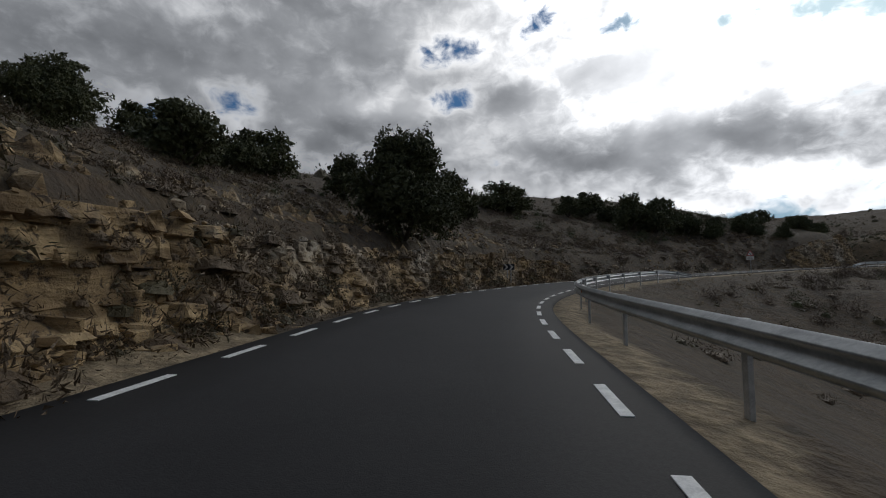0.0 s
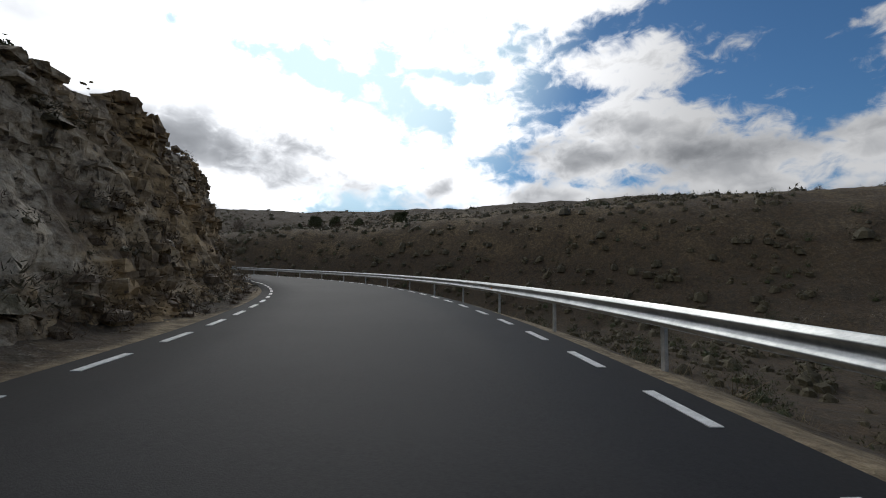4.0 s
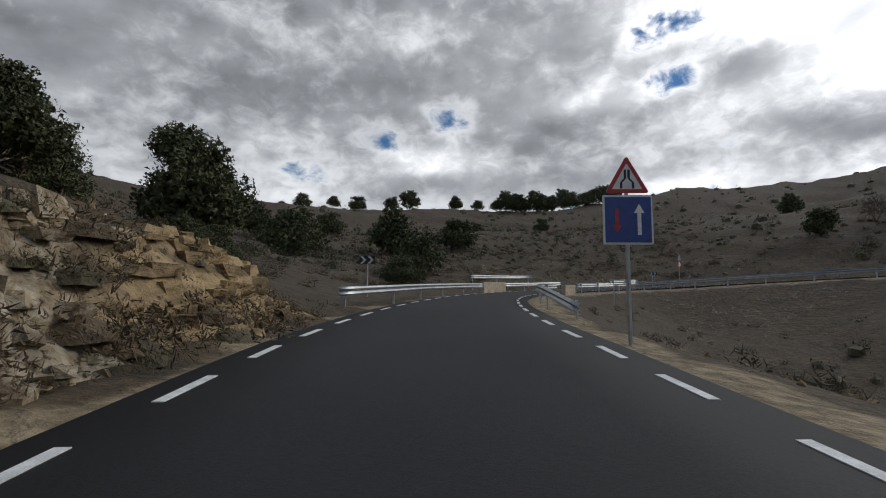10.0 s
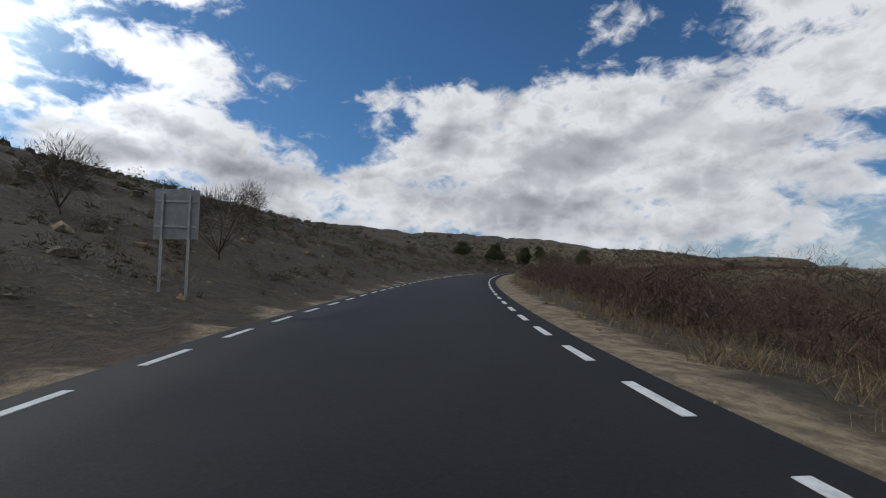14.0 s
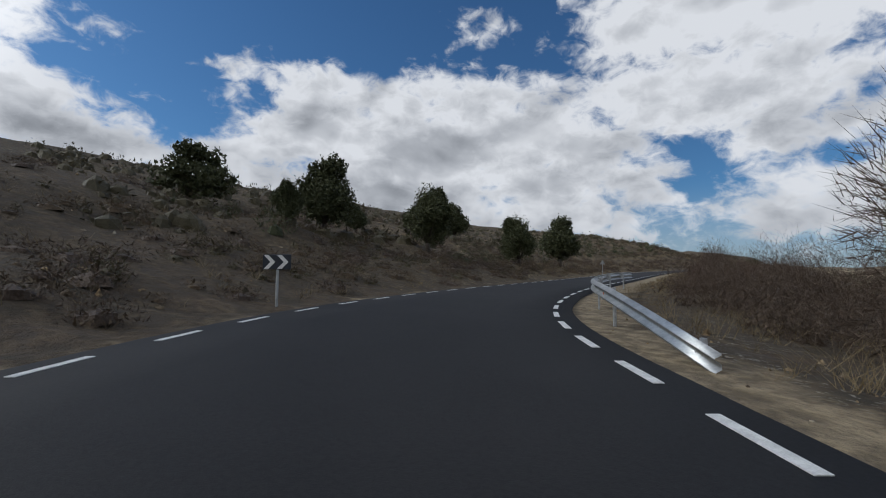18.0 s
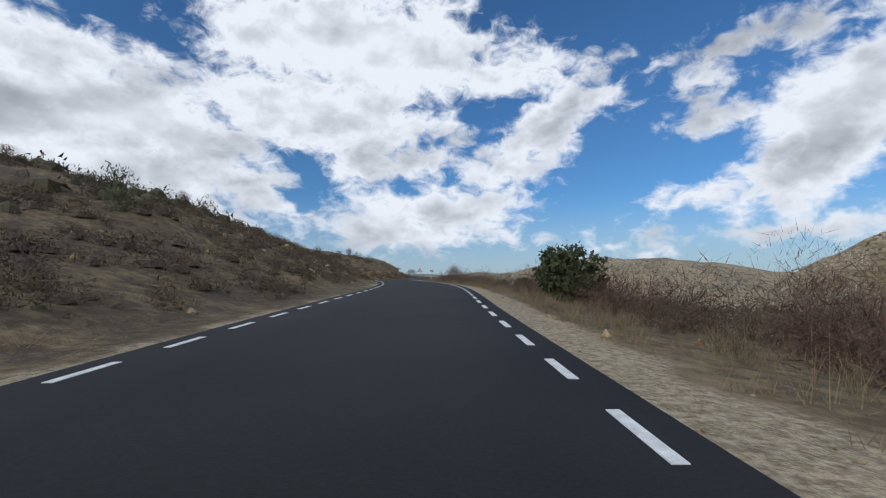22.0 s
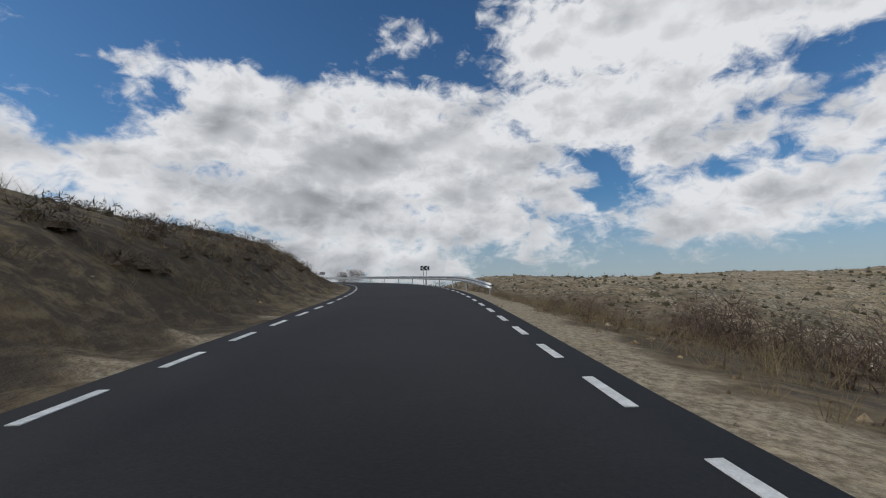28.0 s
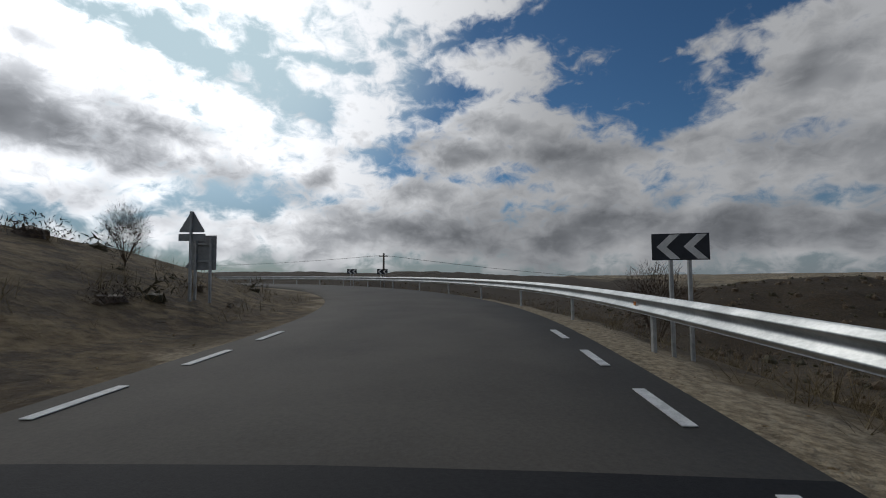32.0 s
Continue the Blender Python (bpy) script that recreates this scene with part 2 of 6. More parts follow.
# the sun's aureole, and a pale haze low over the horizon
deep = blend(wt, step(wt, toward, 0.86, 0.995, 0.0, 0.9), deep, (15.5, 19.5, 21.0))
deep = blend(wt, step(wt, elev, 12.0, 0.0, 0.0, 0.72), deep, (5.6, 6.3, 7.0))
open_sky = vector(wt, "SCALE", deep, 0.135)
backdrop = node(wt, "ShaderNodeBackground", {"Color": blend(wt, cover, open_sky, cloud_lit), "Strength": 1.0})
node(wt, "ShaderNodeOutputWorld", {"Surface": backdrop.outputs[0]})

sun = new("sun", bpy.data.lights.new("sun", "SUN"))
sun.data.energy, sun.data.angle, sun.data.color = 1.25, radians(4), (1.0, 0.95, 0.87)
sun.matrix_world = look(Vector(sun_dir) * 300, (0, 0, 0))


# ---------------------------------------------------------------- materials
def surface(name, rough=0.9, metal=0.0):
    m = bpy.data.materials.new(name)
    m.use_nodes = True
    t = m.node_tree
    b = t.nodes["Principled BSDF"]
    b.inputs["Roughness"].default_value, b.inputs["Metallic"].default_value = rough, metal
    return m, t, b


def noise_of(t, vec, scale, detail=6.0, rough=0.55, distortion=0.0):
    return node(t, "ShaderNodeTexNoise", {"Vector": vec, "Scale": scale, "Detail": detail, "Roughness": rough, "Distortion": distortion}).outputs["Fac"]


def bump(t, b, height, strength=0.4, distance=0.05):
    n = node(t, "ShaderNodeBump", {"Strength": strength, "Distance": distance, "Height": height})
    t.links.new(n.outputs[0], b.inputs["Normal"])


def plain(name, dark, light, scale=4.0, rough=0.7, metal=0.0, relief=0.15):
    """A worn surface between two tones."""
    m, t, b = surface(name, rough, metal)
    co = node(t, "ShaderNodeTexCoord").outputs["Object"]
    n1, n2 = noise_of(t, co, scale), noise_of(t, co, scale * 9)
    f = step(t, calc(t, "MULTIPLY_ADD", n2, 0.4, calc(t, "MULTIPLY", n1, 0.7)), 0.35, 0.75)
    t.links.new(blend(t, f, dark, light), b.inputs["Base Color"])
    bump(t, b, n2, relief, 0.01)
    return m


def leafy(name, dark, light, rough=0.6):
    """Leaves, blades or twigs: every one of its own tone."""
    m, t, b = surface(name, rough)
    geo = node(t, "ShaderNodeNewGeometry")
    ob = node(t, "ShaderNodeObjectInfo").outputs["Random"]
    mottle = noise_of(t, geo.outputs["Position"], 16.0, 3.0, 0.7)
    f = calc(t, "MULTIPLY_ADD", ob, 0.25, calc(t, "MULTIPLY", geo.outputs["Random Per Island"], 0.45))
    f = calc(t, "ADD", f, step(t, mottle, 0.38, 0.62, 0.0, 0.4))
    t.links.new(blend(t, f, dark, light), b.inputs["Base Color"])
    bump(t, b, mottle, 0.8, 0.06)
    b.inputs["Specular IOR Level"].default_value = 0.25
    return m


# asphalt: fine stone grain, worn wheel tracks, faint patches
M_ASPHALT, t, b = surface("asphalt", 0.78)
co = node(t, "ShaderNodeTexCoord").outputs["Object"]
grain, patch, speck = noise_of(t, co, 90.0, 3.0), noise_of(t, co, 0.35, 5.0), noise_of(t, co, 30.0, 2.0, 0.7)
tone = calc(t, "ADD", calc(t, "MULTIPLY", patch, 0.5), calc(t, "MULTIPLY", speck, 0.5))
t.links.new(blend(t, step(t, tone, 0.3, 0.7), (0.0095, 0.0095, 0.0105), (0.024, 0.0235, 0.024)), b.inputs["Base Color"])
bump(t, b, grain, 0.35, 0.01)
b.inputs["Specular IOR Level"].default_value = 0.28
M_OLD_ASPHALT, t, b = surface("old_asphalt", 0.85)
co = node(t, "ShaderNodeTexCoord").outputs["Object"]
tone = calc(t, "ADD", calc(t, "MULTIPLY", noise_of(t, co, 0.5, 6.0), 0.6), calc(t, "MULTIPLY", noise_of(t, co, 25.0, 3.0, 0.7), 0.4))
t.links.new(blend(t, step(t, tone, 0.3, 0.7), (0.062, 0.054, 0.043), (0.115, 0.102, 0.082)), b.inputs["Base Color"])
bump(t, b, noise_of(t, co, 60.0, 3.0), 0.4, 0.01)
M_PAINT = plain("road_paint", (0.52, 0.52, 0.50), (0.82, 0.82, 0.79), 7.0, 0.6)

# hillside: soil, straw, scrub stain and pale stones; sandy along the verge
M_GROUND, t, b = surface("hillside", 0.95)
co = node(t, "ShaderNodeTexCoord").outputs["Object"]
n_big, n_mid, n_small = noise_of(t, co, 0.05, 4.0), noise_of(t, co, 0.45, 6.0, 0.62), noise_of(t, co, 3.2, 6.0, 0.65)
soil = blend(t, step(t, n_small, 0.35, 0.65), (0.056, 0.035, 0.018), (0.112, 0.075, 0.040))
straw = blend(t, step(t, n_small, 0.3, 0.7), (0.082, 0.056, 0.029), (0.17, 0.125, 0.068))
base = blend(t, step(t, n_mid, 0.42, 0.60), soil, straw)
scrub = blend(t, step(t, n_small, 0.4, 0.6), (0.042, 0.028, 0.0145), (0.088, 0.062, 0.032))
base = blend(t, calc(t, "MULTIPLY", step(t, calc(t, "ADD", n_mid, calc(t, "MULTIPLY", n_small, 0.5)), 0.54, 0.76), 0.9), base, scrub)
tussock = node(t, "ShaderNodeTexVoronoi", {"Vector": vector(t, "ADD", co, node(t, "ShaderNodeTexNoise", {"Vector": co, "Scale": 1.3, "Detail": 3.0}).outputs["Color"]), "Scale": 1.1}).outputs["Distance"]
base = blend(t, calc(t, "MULTIPLY", step(t, tussock, 0.50, 0.30), step(t, n_mid, 0.38, 0.56, 0.15, 0.8)), base, (0.040, 0.031, 0.017))
bent = vector(t, "ADD", co, node(t, "ShaderNodeTexNoise", {"Vector": co, "Scale": 5.0, "Detail": 4.0}).outputs["Color"])
vor = node(t, "ShaderNodeTexVoronoi", {"Vector": bent, "Scale": 4.2, "Randomness": 1.0})
stony = calc(t, "MULTIPLY", step(t, vor.outputs["Distance"], 0.34, 0.20), step(t, calc(t, "ADD", n_big, calc(t, "MULTIPLY", n_mid, 0.5)), 0.80, 0.96))
stone = blend(t, n_small, (0.20, 0.18, 0.14), (0.40, 0.37, 0.31))
base = blend(t, stony, base, stone)
# second leg: drier straw, its paler colour also carrying sunshine on the slope
dry = attribute(t, "dry")
hay = blend(t, step(t, n_small, 0.3, 0.7), (0.12, 0.082, 0.040), (0.27, 0.20, 0.105))
base = blend(t, calc(t, "MULTIPLY", dry, step(t, calc(t, "ADD", noise_of(t, co, 0.16, 5.0), calc(t, "MULTIPLY", n_mid, 0.4)), 0.60, 0.82, 0.3, 0.95)), base, hay)
verge = attribute(t, "verge")
sand = blend(t, step(t, n_small, 0.35, 0.7), (0.145, 0.108, 0.063), (0.36, 0.28, 0.17))
# gravel brightened where dry is high: sunlight on the verge, painted in
sunlit_grit = blend(t, step(t, noise_of(t, co, 9.0, 5.0, 0.7), 0.35, 0.65), (0.19, 0.145, 0.088), (0.50, 0.41, 0.275))
sand = blend(t, calc(t, "MULTIPLY", dry, 0.8), sand, sunlit_grit)
base = blend(t, step(t, calc(t, "MULTIPLY_ADD", calc(t, "SUBTRACT", n_mid, 0.5), 0.9, verge), 0.35, 0.6), base, sand)
brush = noise_of(t, co, 1.5, 7.0, 0.72)
mould = calc(t, "MULTIPLY", step(t, brush, 0.46, 0.60, 0.0, 0.78), step(t, verge, 0.45, 0.15))
base = blend(t, mould, base, (0.058, 0.043, 0.028))
barren = attribute(t, "barren")
warped = vector(t, "ADD", co, vector(t, "SCALE", node(t, "ShaderNodeTexNoise", {"Vector": co, "Scale": 0.12, "Detail": 3.0}).outputs["Color"], 16.0))
dots = step(t, node(t, "ShaderNodeTexVoronoi", {"Vector": warped, "Scale": 0.24}).outputs["Distance"], 0.40, 0.22)
pale = blend(t, step(t, n_mid, 0.35, 0.65), (0.21, 0.155, 0.085), (0.42, 0.325, 0.195))
rim = calc(t, "SINE", calc(t, "MULTIPLY_ADD", node(t, "ShaderNodeSeparateXYZ", {0: co}).outputs[2], 2.3, calc(t, "MULTIPLY", n_big, 14.0)))
pale = blend(t, calc(t, "MULTIPLY", step(t, rim, 0.55, 0.95), step(t, n_mid, 0.40, 0.60, 0.15, 0.75)), pale, (0.10, 0.085, 0.05))
pale = blend(t, step(t, noise_of(t, co, 0.016, 3.0), 0.50, 0.62, 0.0, 0.55), pale, (0.105, 0.088, 0.056))
pale = blend(t, calc(t, "MULTIPLY", dots, step(t, n_mid, 0.40, 0.55)), pale, (0.055, 0.055, 0.032))
rubbly = node(t, "ShaderNodeTexVoronoi", {"Vector": bent, "Scale": 0.9}).outputs["Distance"]
pale = blend(t, calc(t, "MULTIPLY", step(t, rubbly, 0.42, 0.26), step(t, noise_of(t, co, 0.09, 4.0, 0.6), 0.44, 0.58)), pale, (0.62, 0.55, 0.43))
pale = blend(t, calc(t, "MULTIPLY", step(t, tussock, 0.42, 0.26), step(t, n_mid, 0.50, 0.40, 0.0, 0.8)), pale, (0.062, 0.052, 0.03))
base = blend(t, barren, base, pale)
t.links.new(base, b.inputs["Base Color"])
bump(t, b, calc(t, "ADD", n_small, calc(t, "MULTIPLY", n_mid, 2.0)), 0.7, 0.25)

# limestone: bedded, ochre below and grey where weathered
M_ROCK, t, b = surface("limestone", 0.92)
co = node(t, "ShaderNodeNewGeometry").outputs["Position"]
sq = node(t, "ShaderNodeMapping", {"Vector": co, "Scale": (0.6, 0.6, 3.2)}).outputs[0]
n1, n2, n3 = noise_of(t, sq, 1.0, 6.0, 0.6, 0.4), noise_of(t, co, 5.0, 8.0, 0.65), noise_of(t, co, 0.22, 4.0)
ochre = blend(t, step(t, n1, 0.35, 0.65), (0.15, 0.096, 0.043), (0.46, 0.328, 0.17))
grey = blend(t, step(t, n2, 0.35, 0.65), (0.215, 0.182, 0.135), (0.52, 0.45, 0.34))
base = blend(t, step(t, calc(t, "ADD", n3, calc(t, "MULTIPLY", n2, 0.3)), 0.60, 0.84), ochre, grey)
# crevice shade and plant stain, both put into the colour at n2's hollows
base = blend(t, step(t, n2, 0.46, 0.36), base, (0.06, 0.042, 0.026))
base = blend(t, step(t, noise_of(t, co, 0.75, 5.0, 0.62), 0.50, 0.62, 0.0, 0.72), base, (0.098, 0.066, 0.038))
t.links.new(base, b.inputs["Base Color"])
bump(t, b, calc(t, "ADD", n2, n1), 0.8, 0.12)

M_OAK_LEAF = leafy("holm_oak_leaf", (0.034, 0.041, 0.019), (0.112, 0.12, 0.053))
M_GREY_LEAF = leafy("scrub_leaf", (0.045, 0.038, 0.021), (0.12, 0.10, 0.054))
M_GREEN_LEAF = leafy("juniper_leaf", (0.032, 0.042, 0.018), (0.10, 0.112, 0.048))
M_STRAW = leafy("straw", (0.12, 0.084, 0.043), (0.33, 0.255, 0.14))
M_HEATH = leafy("heath", (0.062, 0.042, 0.025), (0.165, 0.118, 0.070))
M_TWIG = leafy("bare_twig", (0.050, 0.034, 0.024), (0.165, 0.118, 0.082))
M_RED_TWIG = leafy("reddish_twig", (0.055, 0.030, 0.023), (0.175, 0.105, 0.076))
M_BARK = plain("bark", (0.045, 0.036, 0.028), (0.12, 0.10, 0.08), 9.0, 0.95, 0, 0.5)
M_STEEL = plain("galvanised_steel", (0.30, 0.315, 0.32), (0.52, 0.535, 0.535), 2.5, 0.4, 0.85, 0.08)
M_POST = plain("galvanised_post", (0.30, 0.31, 0.31), (0.52, 0.53, 0.53), 6.0, 0.5, 0.6)
M_SIGN_BACK = plain("sign_back", (0.24, 0.25, 0.25), (0.36, 0.37, 0.37), 5.0, 0.5, 0.3)
M_WHITE = plain("sign_white", (0.62, 0.62, 0.60), (0.80, 0.80, 0.78), 5.0, 0.45)
M_RED = plain("sign_red", (0.32, 0.02, 0.02), (0.48, 0.035, 0.03), 5.0, 0.45)
M_BLACK = plain("sign_black", (0.006, 0.006, 0.007), (0.014, 0.014, 0.016), 5.0, 0.4)
M_NAVY = plain("sign_navy", (0.008, 0.011, 0.018), (0.018, 0.024, 0.036), 5.0, 0.4)
M_BLUE = plain("sign_blue", (0.012, 0.04, 0.18), (0.02, 0.065, 0.27), 5.0, 0.4)
M_ORANGE = plain("reflector_orange", (0.55, 0.16, 0.02), (0.75, 0.25, 0.04), 5.0, 0.3)
M_CONCRETE = plain("concrete", (0.34, 0.27, 0.18), (0.56, 0.47, 0.34), 3.0, 0.9, 0, 0.4)
M_WOOD = plain("weathered_wood", (0.09, 0.075, 0.06), (0.20, 0.17, 0.14), 6.0, 0.9, 0, 0.4)
M_WIRE = plain("wire", (0.02, 0.02, 0.02), (0.05, 0.05, 0.05), 5.0, 0.5)

# ---------------------------------------------------------------- plan of the road
# centre line, from the start of the road to its end, and its height by station
ROAD = [
    (-4.3, -21.7), (-0.9, -0.0), (1.8, 17.2), (10.2, 32.6), (23.3, 45.4), (40.5, 58.1), (59.4, 68.6), (75.7, 78.0),
    (87.4, 88.9), (95.7, 102.3), (99.3, 117.4), (96.5, 132.8), (90.4, 147.6), (84.2, 165.7), (76.9, 186.7), (67.4, 206.5),
    (59.2, 222.4), (55.1, 235.1), (53.9, 245.0), (54.6, 254.8), (57.0, 260.7), (61.6, 265.4), (68.1, 267.0), (74.5, 266.3),
    (92.7, 259.3), (106.8, 251.5), (122.7, 241.0), (138.3, 229.1), (151.7, 218.0), (172.7, 200.2), (179.3, 189.4), (183.6, 175.0),
    (189.0, 155.8), (194.3, 135.8), (197.4, 116.9), (197.6, 97.6), (197.2, 76.2), (199.2, 55.4), (202.1, 34.8), (200.0, 14.0),
    (197.6, -4.0), (200.0, -19.2), (207.5, -32.6), (218.6, -47.1), (231.5, -63.5), (242.8, -74.2), (256.1, -82.0), (270.9, -86.3),
    (286.5, -86.9), (304.9, -84.1), (316.8, -82.3), (326.2, -78.1), (334.2, -72.1), (340.9, -64.5), (346.3, -55.3), (350.2, -43.9),
    (351.5, -29.4), (349.7, -9.4),
]
GRADE = [(0, -1.70), (39, -0.57), (75, 0.88), (118, 2.55), (153, 3.66), (184, 4.83), (216, 6.36), (257, 8.42), (297, 10.03), (321, 10.25), (337, 10.17), (350, 10.72), (365, 11.67), (392, 13.41), (431, 15.86), (463, 17.60), (488, 18.64), (523, 19.88), (563, 21.42), (604, 23.34), (646, 24.43), (685, 25.47), (715, 27.19), (755, 29.24), (786, 30.44), (817, 31.35), (855, 32.01), (898, 32.31), (947, 32.31),]


def spline(points, step):
    p = np.array(points, float)
    p = np.vstack([2 * p[0] - p[1], p, 2 * p[-1] - p[-2]])
    out = []
    for i in range(1, len(p) - 2):
        k = max(2, int(np.linalg.norm(p[i + 1] - p[i]) / 0.5))
        u = np.linspace(0, 1, k, endpoint=False)[:, None]
        out.append(0.5 * (2 * p[i] + (p[i + 1] - p[i - 1]) * u + (2 * p[i - 1] - 5 * p[i] + 4 * p[i + 1] - p[i + 2]) * u ** 2
                          + (3 * p[i] - p[i - 1] - 3 * p[i + 1] + p[i + 2]) * u ** 3))
    out = np.vstack(out + [p[-2:-1]])
    run = np.r_[0, np.cumsum(np.linalg.norm(np.diff(out, axis=0), axis=1))]
    s = np.arange(0, run[-1], step)
    return s, np.stack([np.interp(s, run, out[:, 0]), np.interp(s, run, out[:, 1])], 1)


ST, LINE = spline(ROAD, 1.0)
LENGTH = ST[-1]
smooth = np.hanning(15) / np.hanning(15).sum()
pad = np.vstack([np.repeat(LINE[:1], 7, 0), LINE, np.repeat(LINE[-1:], 7, 0)])
LINE[8:-8] = np.stack([np.convolve(pad[:, i], smooth, "valid") for i in (0, 1)], 1)[8:-8]
WIDEN = np.interp(ST, [140, 158, 195, 212], [0, 0.2, 0.2, 0])  # the bend at the cliff is wider on its outside
LEVEL = np.interp(ST, [g[0] for g in GRADE], [g[1] for g in GRADE])
wide = np.hanning(61) / np.hanning(61).sum()
LEVEL = np.convolve(np.r_[np.repeat(LEVEL[0], 30), LEVEL, np.repeat(LEVEL[-1], 30)], wide, "valid")
TAN = np.gradient(LINE, axis=0)
TAN /= np.linalg.norm(TAN, axis=1)[:, None]
RIGHT = np.stack([TAN[:, 1], -TAN[:, 0]], 1)
LINE = LINE + RIGHT * WIDEN[:, None]


def along(table, s):
    return np.interp(s, [r[0] for r in table], [r[1] for r in table])


# by station: half width between the edge lines; height and run of the cutting and the slope above it on the uphill side; slopes on the valley side
HALF = [(0, 2.28), (53, 2.25), (80, 2.42), (110, 2.6), (135, 2.95), (159, 3.4), (187, 3.4), (212, 2.84), (239, 2.4), (268, 2.33), (295, 2.45), (309, 2.0), (318, 1.95), (328, 2.5), (337, 3.4), (342, 4.3), (348, 4.4), (356, 3.1), (365, 2.7), (379, 2.54), (451, 2.68), (476, 3.1), (501, 2.77), (552, 2.87), (578, 2.62), (606, 2.47), (632, 2.6), (680, 2.65), (695, 2.95), (712, 2.67), (736, 2.35), (762, 2.66), (814, 2.46), (945, 2.5)]
CUT = [(0, 2.15), (50, 2.1), (60, 1.9), (75, 1.2), (105, 1.5), (125, 4.2), (150, 6.0), (186, 7.0), (198, 5.4), (212, 3.2), (230, 2.4), (270, 2.4), (285, 2.3), (297, 2.0), (304, 0), (640, 0.2), (652, 1.4), (668, 1.8), (680, 1.5), (700, 1.0), (765, 1.0), (800, 0.8), (820, 0)]
CUT_RUN = [(0, 1.1), (60, 1.2), (120, 2.4), (150, 3.2), (180, 2.8), (192, 2.3), (230, 2.2), (270, 2.6), (300, 2), (945, 2)]
UP = [(0, .36), (60, .34), (80, .38), (110, .42), (135, .3), (150, .15), (200, .3), (240, .29), (285, .33), (296, .30), (304, .14), (322, .12), (332, .2), (345, .28), (375, .34), (445, .32), (475, .29), (560, .27), (590, .27), (608, .44), (628, .44), (643, .36), (654, .29), (675, .36), (690, .50), (706, .50), (716, .42), (765, .4), (800, .4), (825, .37), (838, .39), (847, .43), (855, .36), (868, .12), (945, 0)]
UP_RUN = [(0, 34), (290, 34), (300, 30), (325, 40), (340, 70), (595, 60), (612, 17), (650, 7), (700, 7), (765, 6), (810, 7), (850, 8), (945, 8)]
DOWN = [(0, -.45), (60, -.4), (75, -.12), (110, -.12), (130, -.45), (195, -.45), (215, -.15), (290, -.15), (300, -.4), (370, -.35), (385, -.1), (500, -.1), (660, -.14), (680, -.4), (705, -.4), (715, -.2), (745, -.2), (760, -.4), (945, -.35)]
DOWN_RUN = [(0, 14), (300, 14), (330, 8), (370, 8), (400, 20), (945, 26)]
SHOULDER_L = [(0, 1.0), (310, 1.0), (330, 3.2), (350, 3.0), (370, 1.1), (945, 1.1)]
SHOULDER_R = [(0, 1.2), (200, 1.2), (210, 2.0), (240, 1.6), (945, 1.8)]
VALLEY = [(80, 262), (122, 170), (128, 70), (132, -60), (70, -210), (-160, -380), (-900, -700)]
VALLEY_Z = [7, 0, -5, -12, -20, -28, -45]


def ease(a, b, x):
    t = np.clip((x - a) / (b - a), 0, 1)
    return t * t * (3 - 2 * t)


def bumps(x, y, size, seed, octaves=3):
    rng = np.random.RandomState(seed)
    z = np.zeros_like(x, dtype=float)
    for o in range(octaves):
        for _ in range(5):
            a, ph = rng.uniform(0, 2 * math.pi, 2)
            k = 2 * math.pi / size * 2 ** o * rng.uniform(0.7, 1.4)
            z += np.sin((x * math.cos(a) + y * math.sin(a)) * k + ph) / 5 * 0.6 ** o
    return z


def far_land(x, y):
    best, zb = np.full(x.shape, 1e9), np.zeros(x.shape)
    for (a, b), (za, zc) in zip(zip(VALLEY, VALLEY[1:]), zip(VALLEY_Z, VALLEY_Z[1:])):
        a, b = np.array(a, float), np.array(b, float)
        u = np.clip(((x - a[0]) * (b - a)[0] + (y - a[1]) * (b - a)[1]) / ((b - a) @ (b - a)), 0, 1)
        d = np.hypot(x - a[0] - u * (b - a)[0], y - a[1] - u * (b - a)[1])
        zb = np.where(d < best, za + u * (zc - za), zb)
        best = np.minimum(best, d)
    top = 46 + 6 * ease(250, 420, y) - 13 * ease(150, 250, x) * ease(60, -90, y) + 3 * ease(-230, -460, y) - 12 * ease(-100, -300, y) * ease(20, 100, x) * ease(240, 170, x) - 18 * ease(290, 390, x) - 28 * ease(60, -30, x) * ease(-120, -20, y) * ease(230, 130, y) + 2 * bumps(x, y, 500, 5)
    top = top - 6 * ease(85, 10, x) * ease(230, 320, y) + 8 * np.exp(-((x + 180) ** 2 + (y + 230) ** 2) / (2 * 140 ** 2))
    rise = 34 * np.exp(-((x + 120) ** 2 + (y + 350) ** 2) / (2 * 110 ** 2)) + 13 * np.exp(-((x + 40) ** 2 + (y + 140) ** 2) / (2 * 70 ** 2)) + 20 * np.exp(-((x + 230) ** 2 + (y + 520) ** 2) / (2 * 130 ** 2)) + 17 * np.exp(-((x - 432) ** 2 + (y + 148) ** 2) / (2 * 32 ** 2)) + 7 * ease(430, 800, x) * (1 + bumps(x, y, 420, 11))
    return zb + (top - zb) * ease(0, 190, best) + rise + 4.5 * ease(340, 430, x) * bumps(x, y, 130, 6) + 1.6 * bumps(x, y, 70, 7)


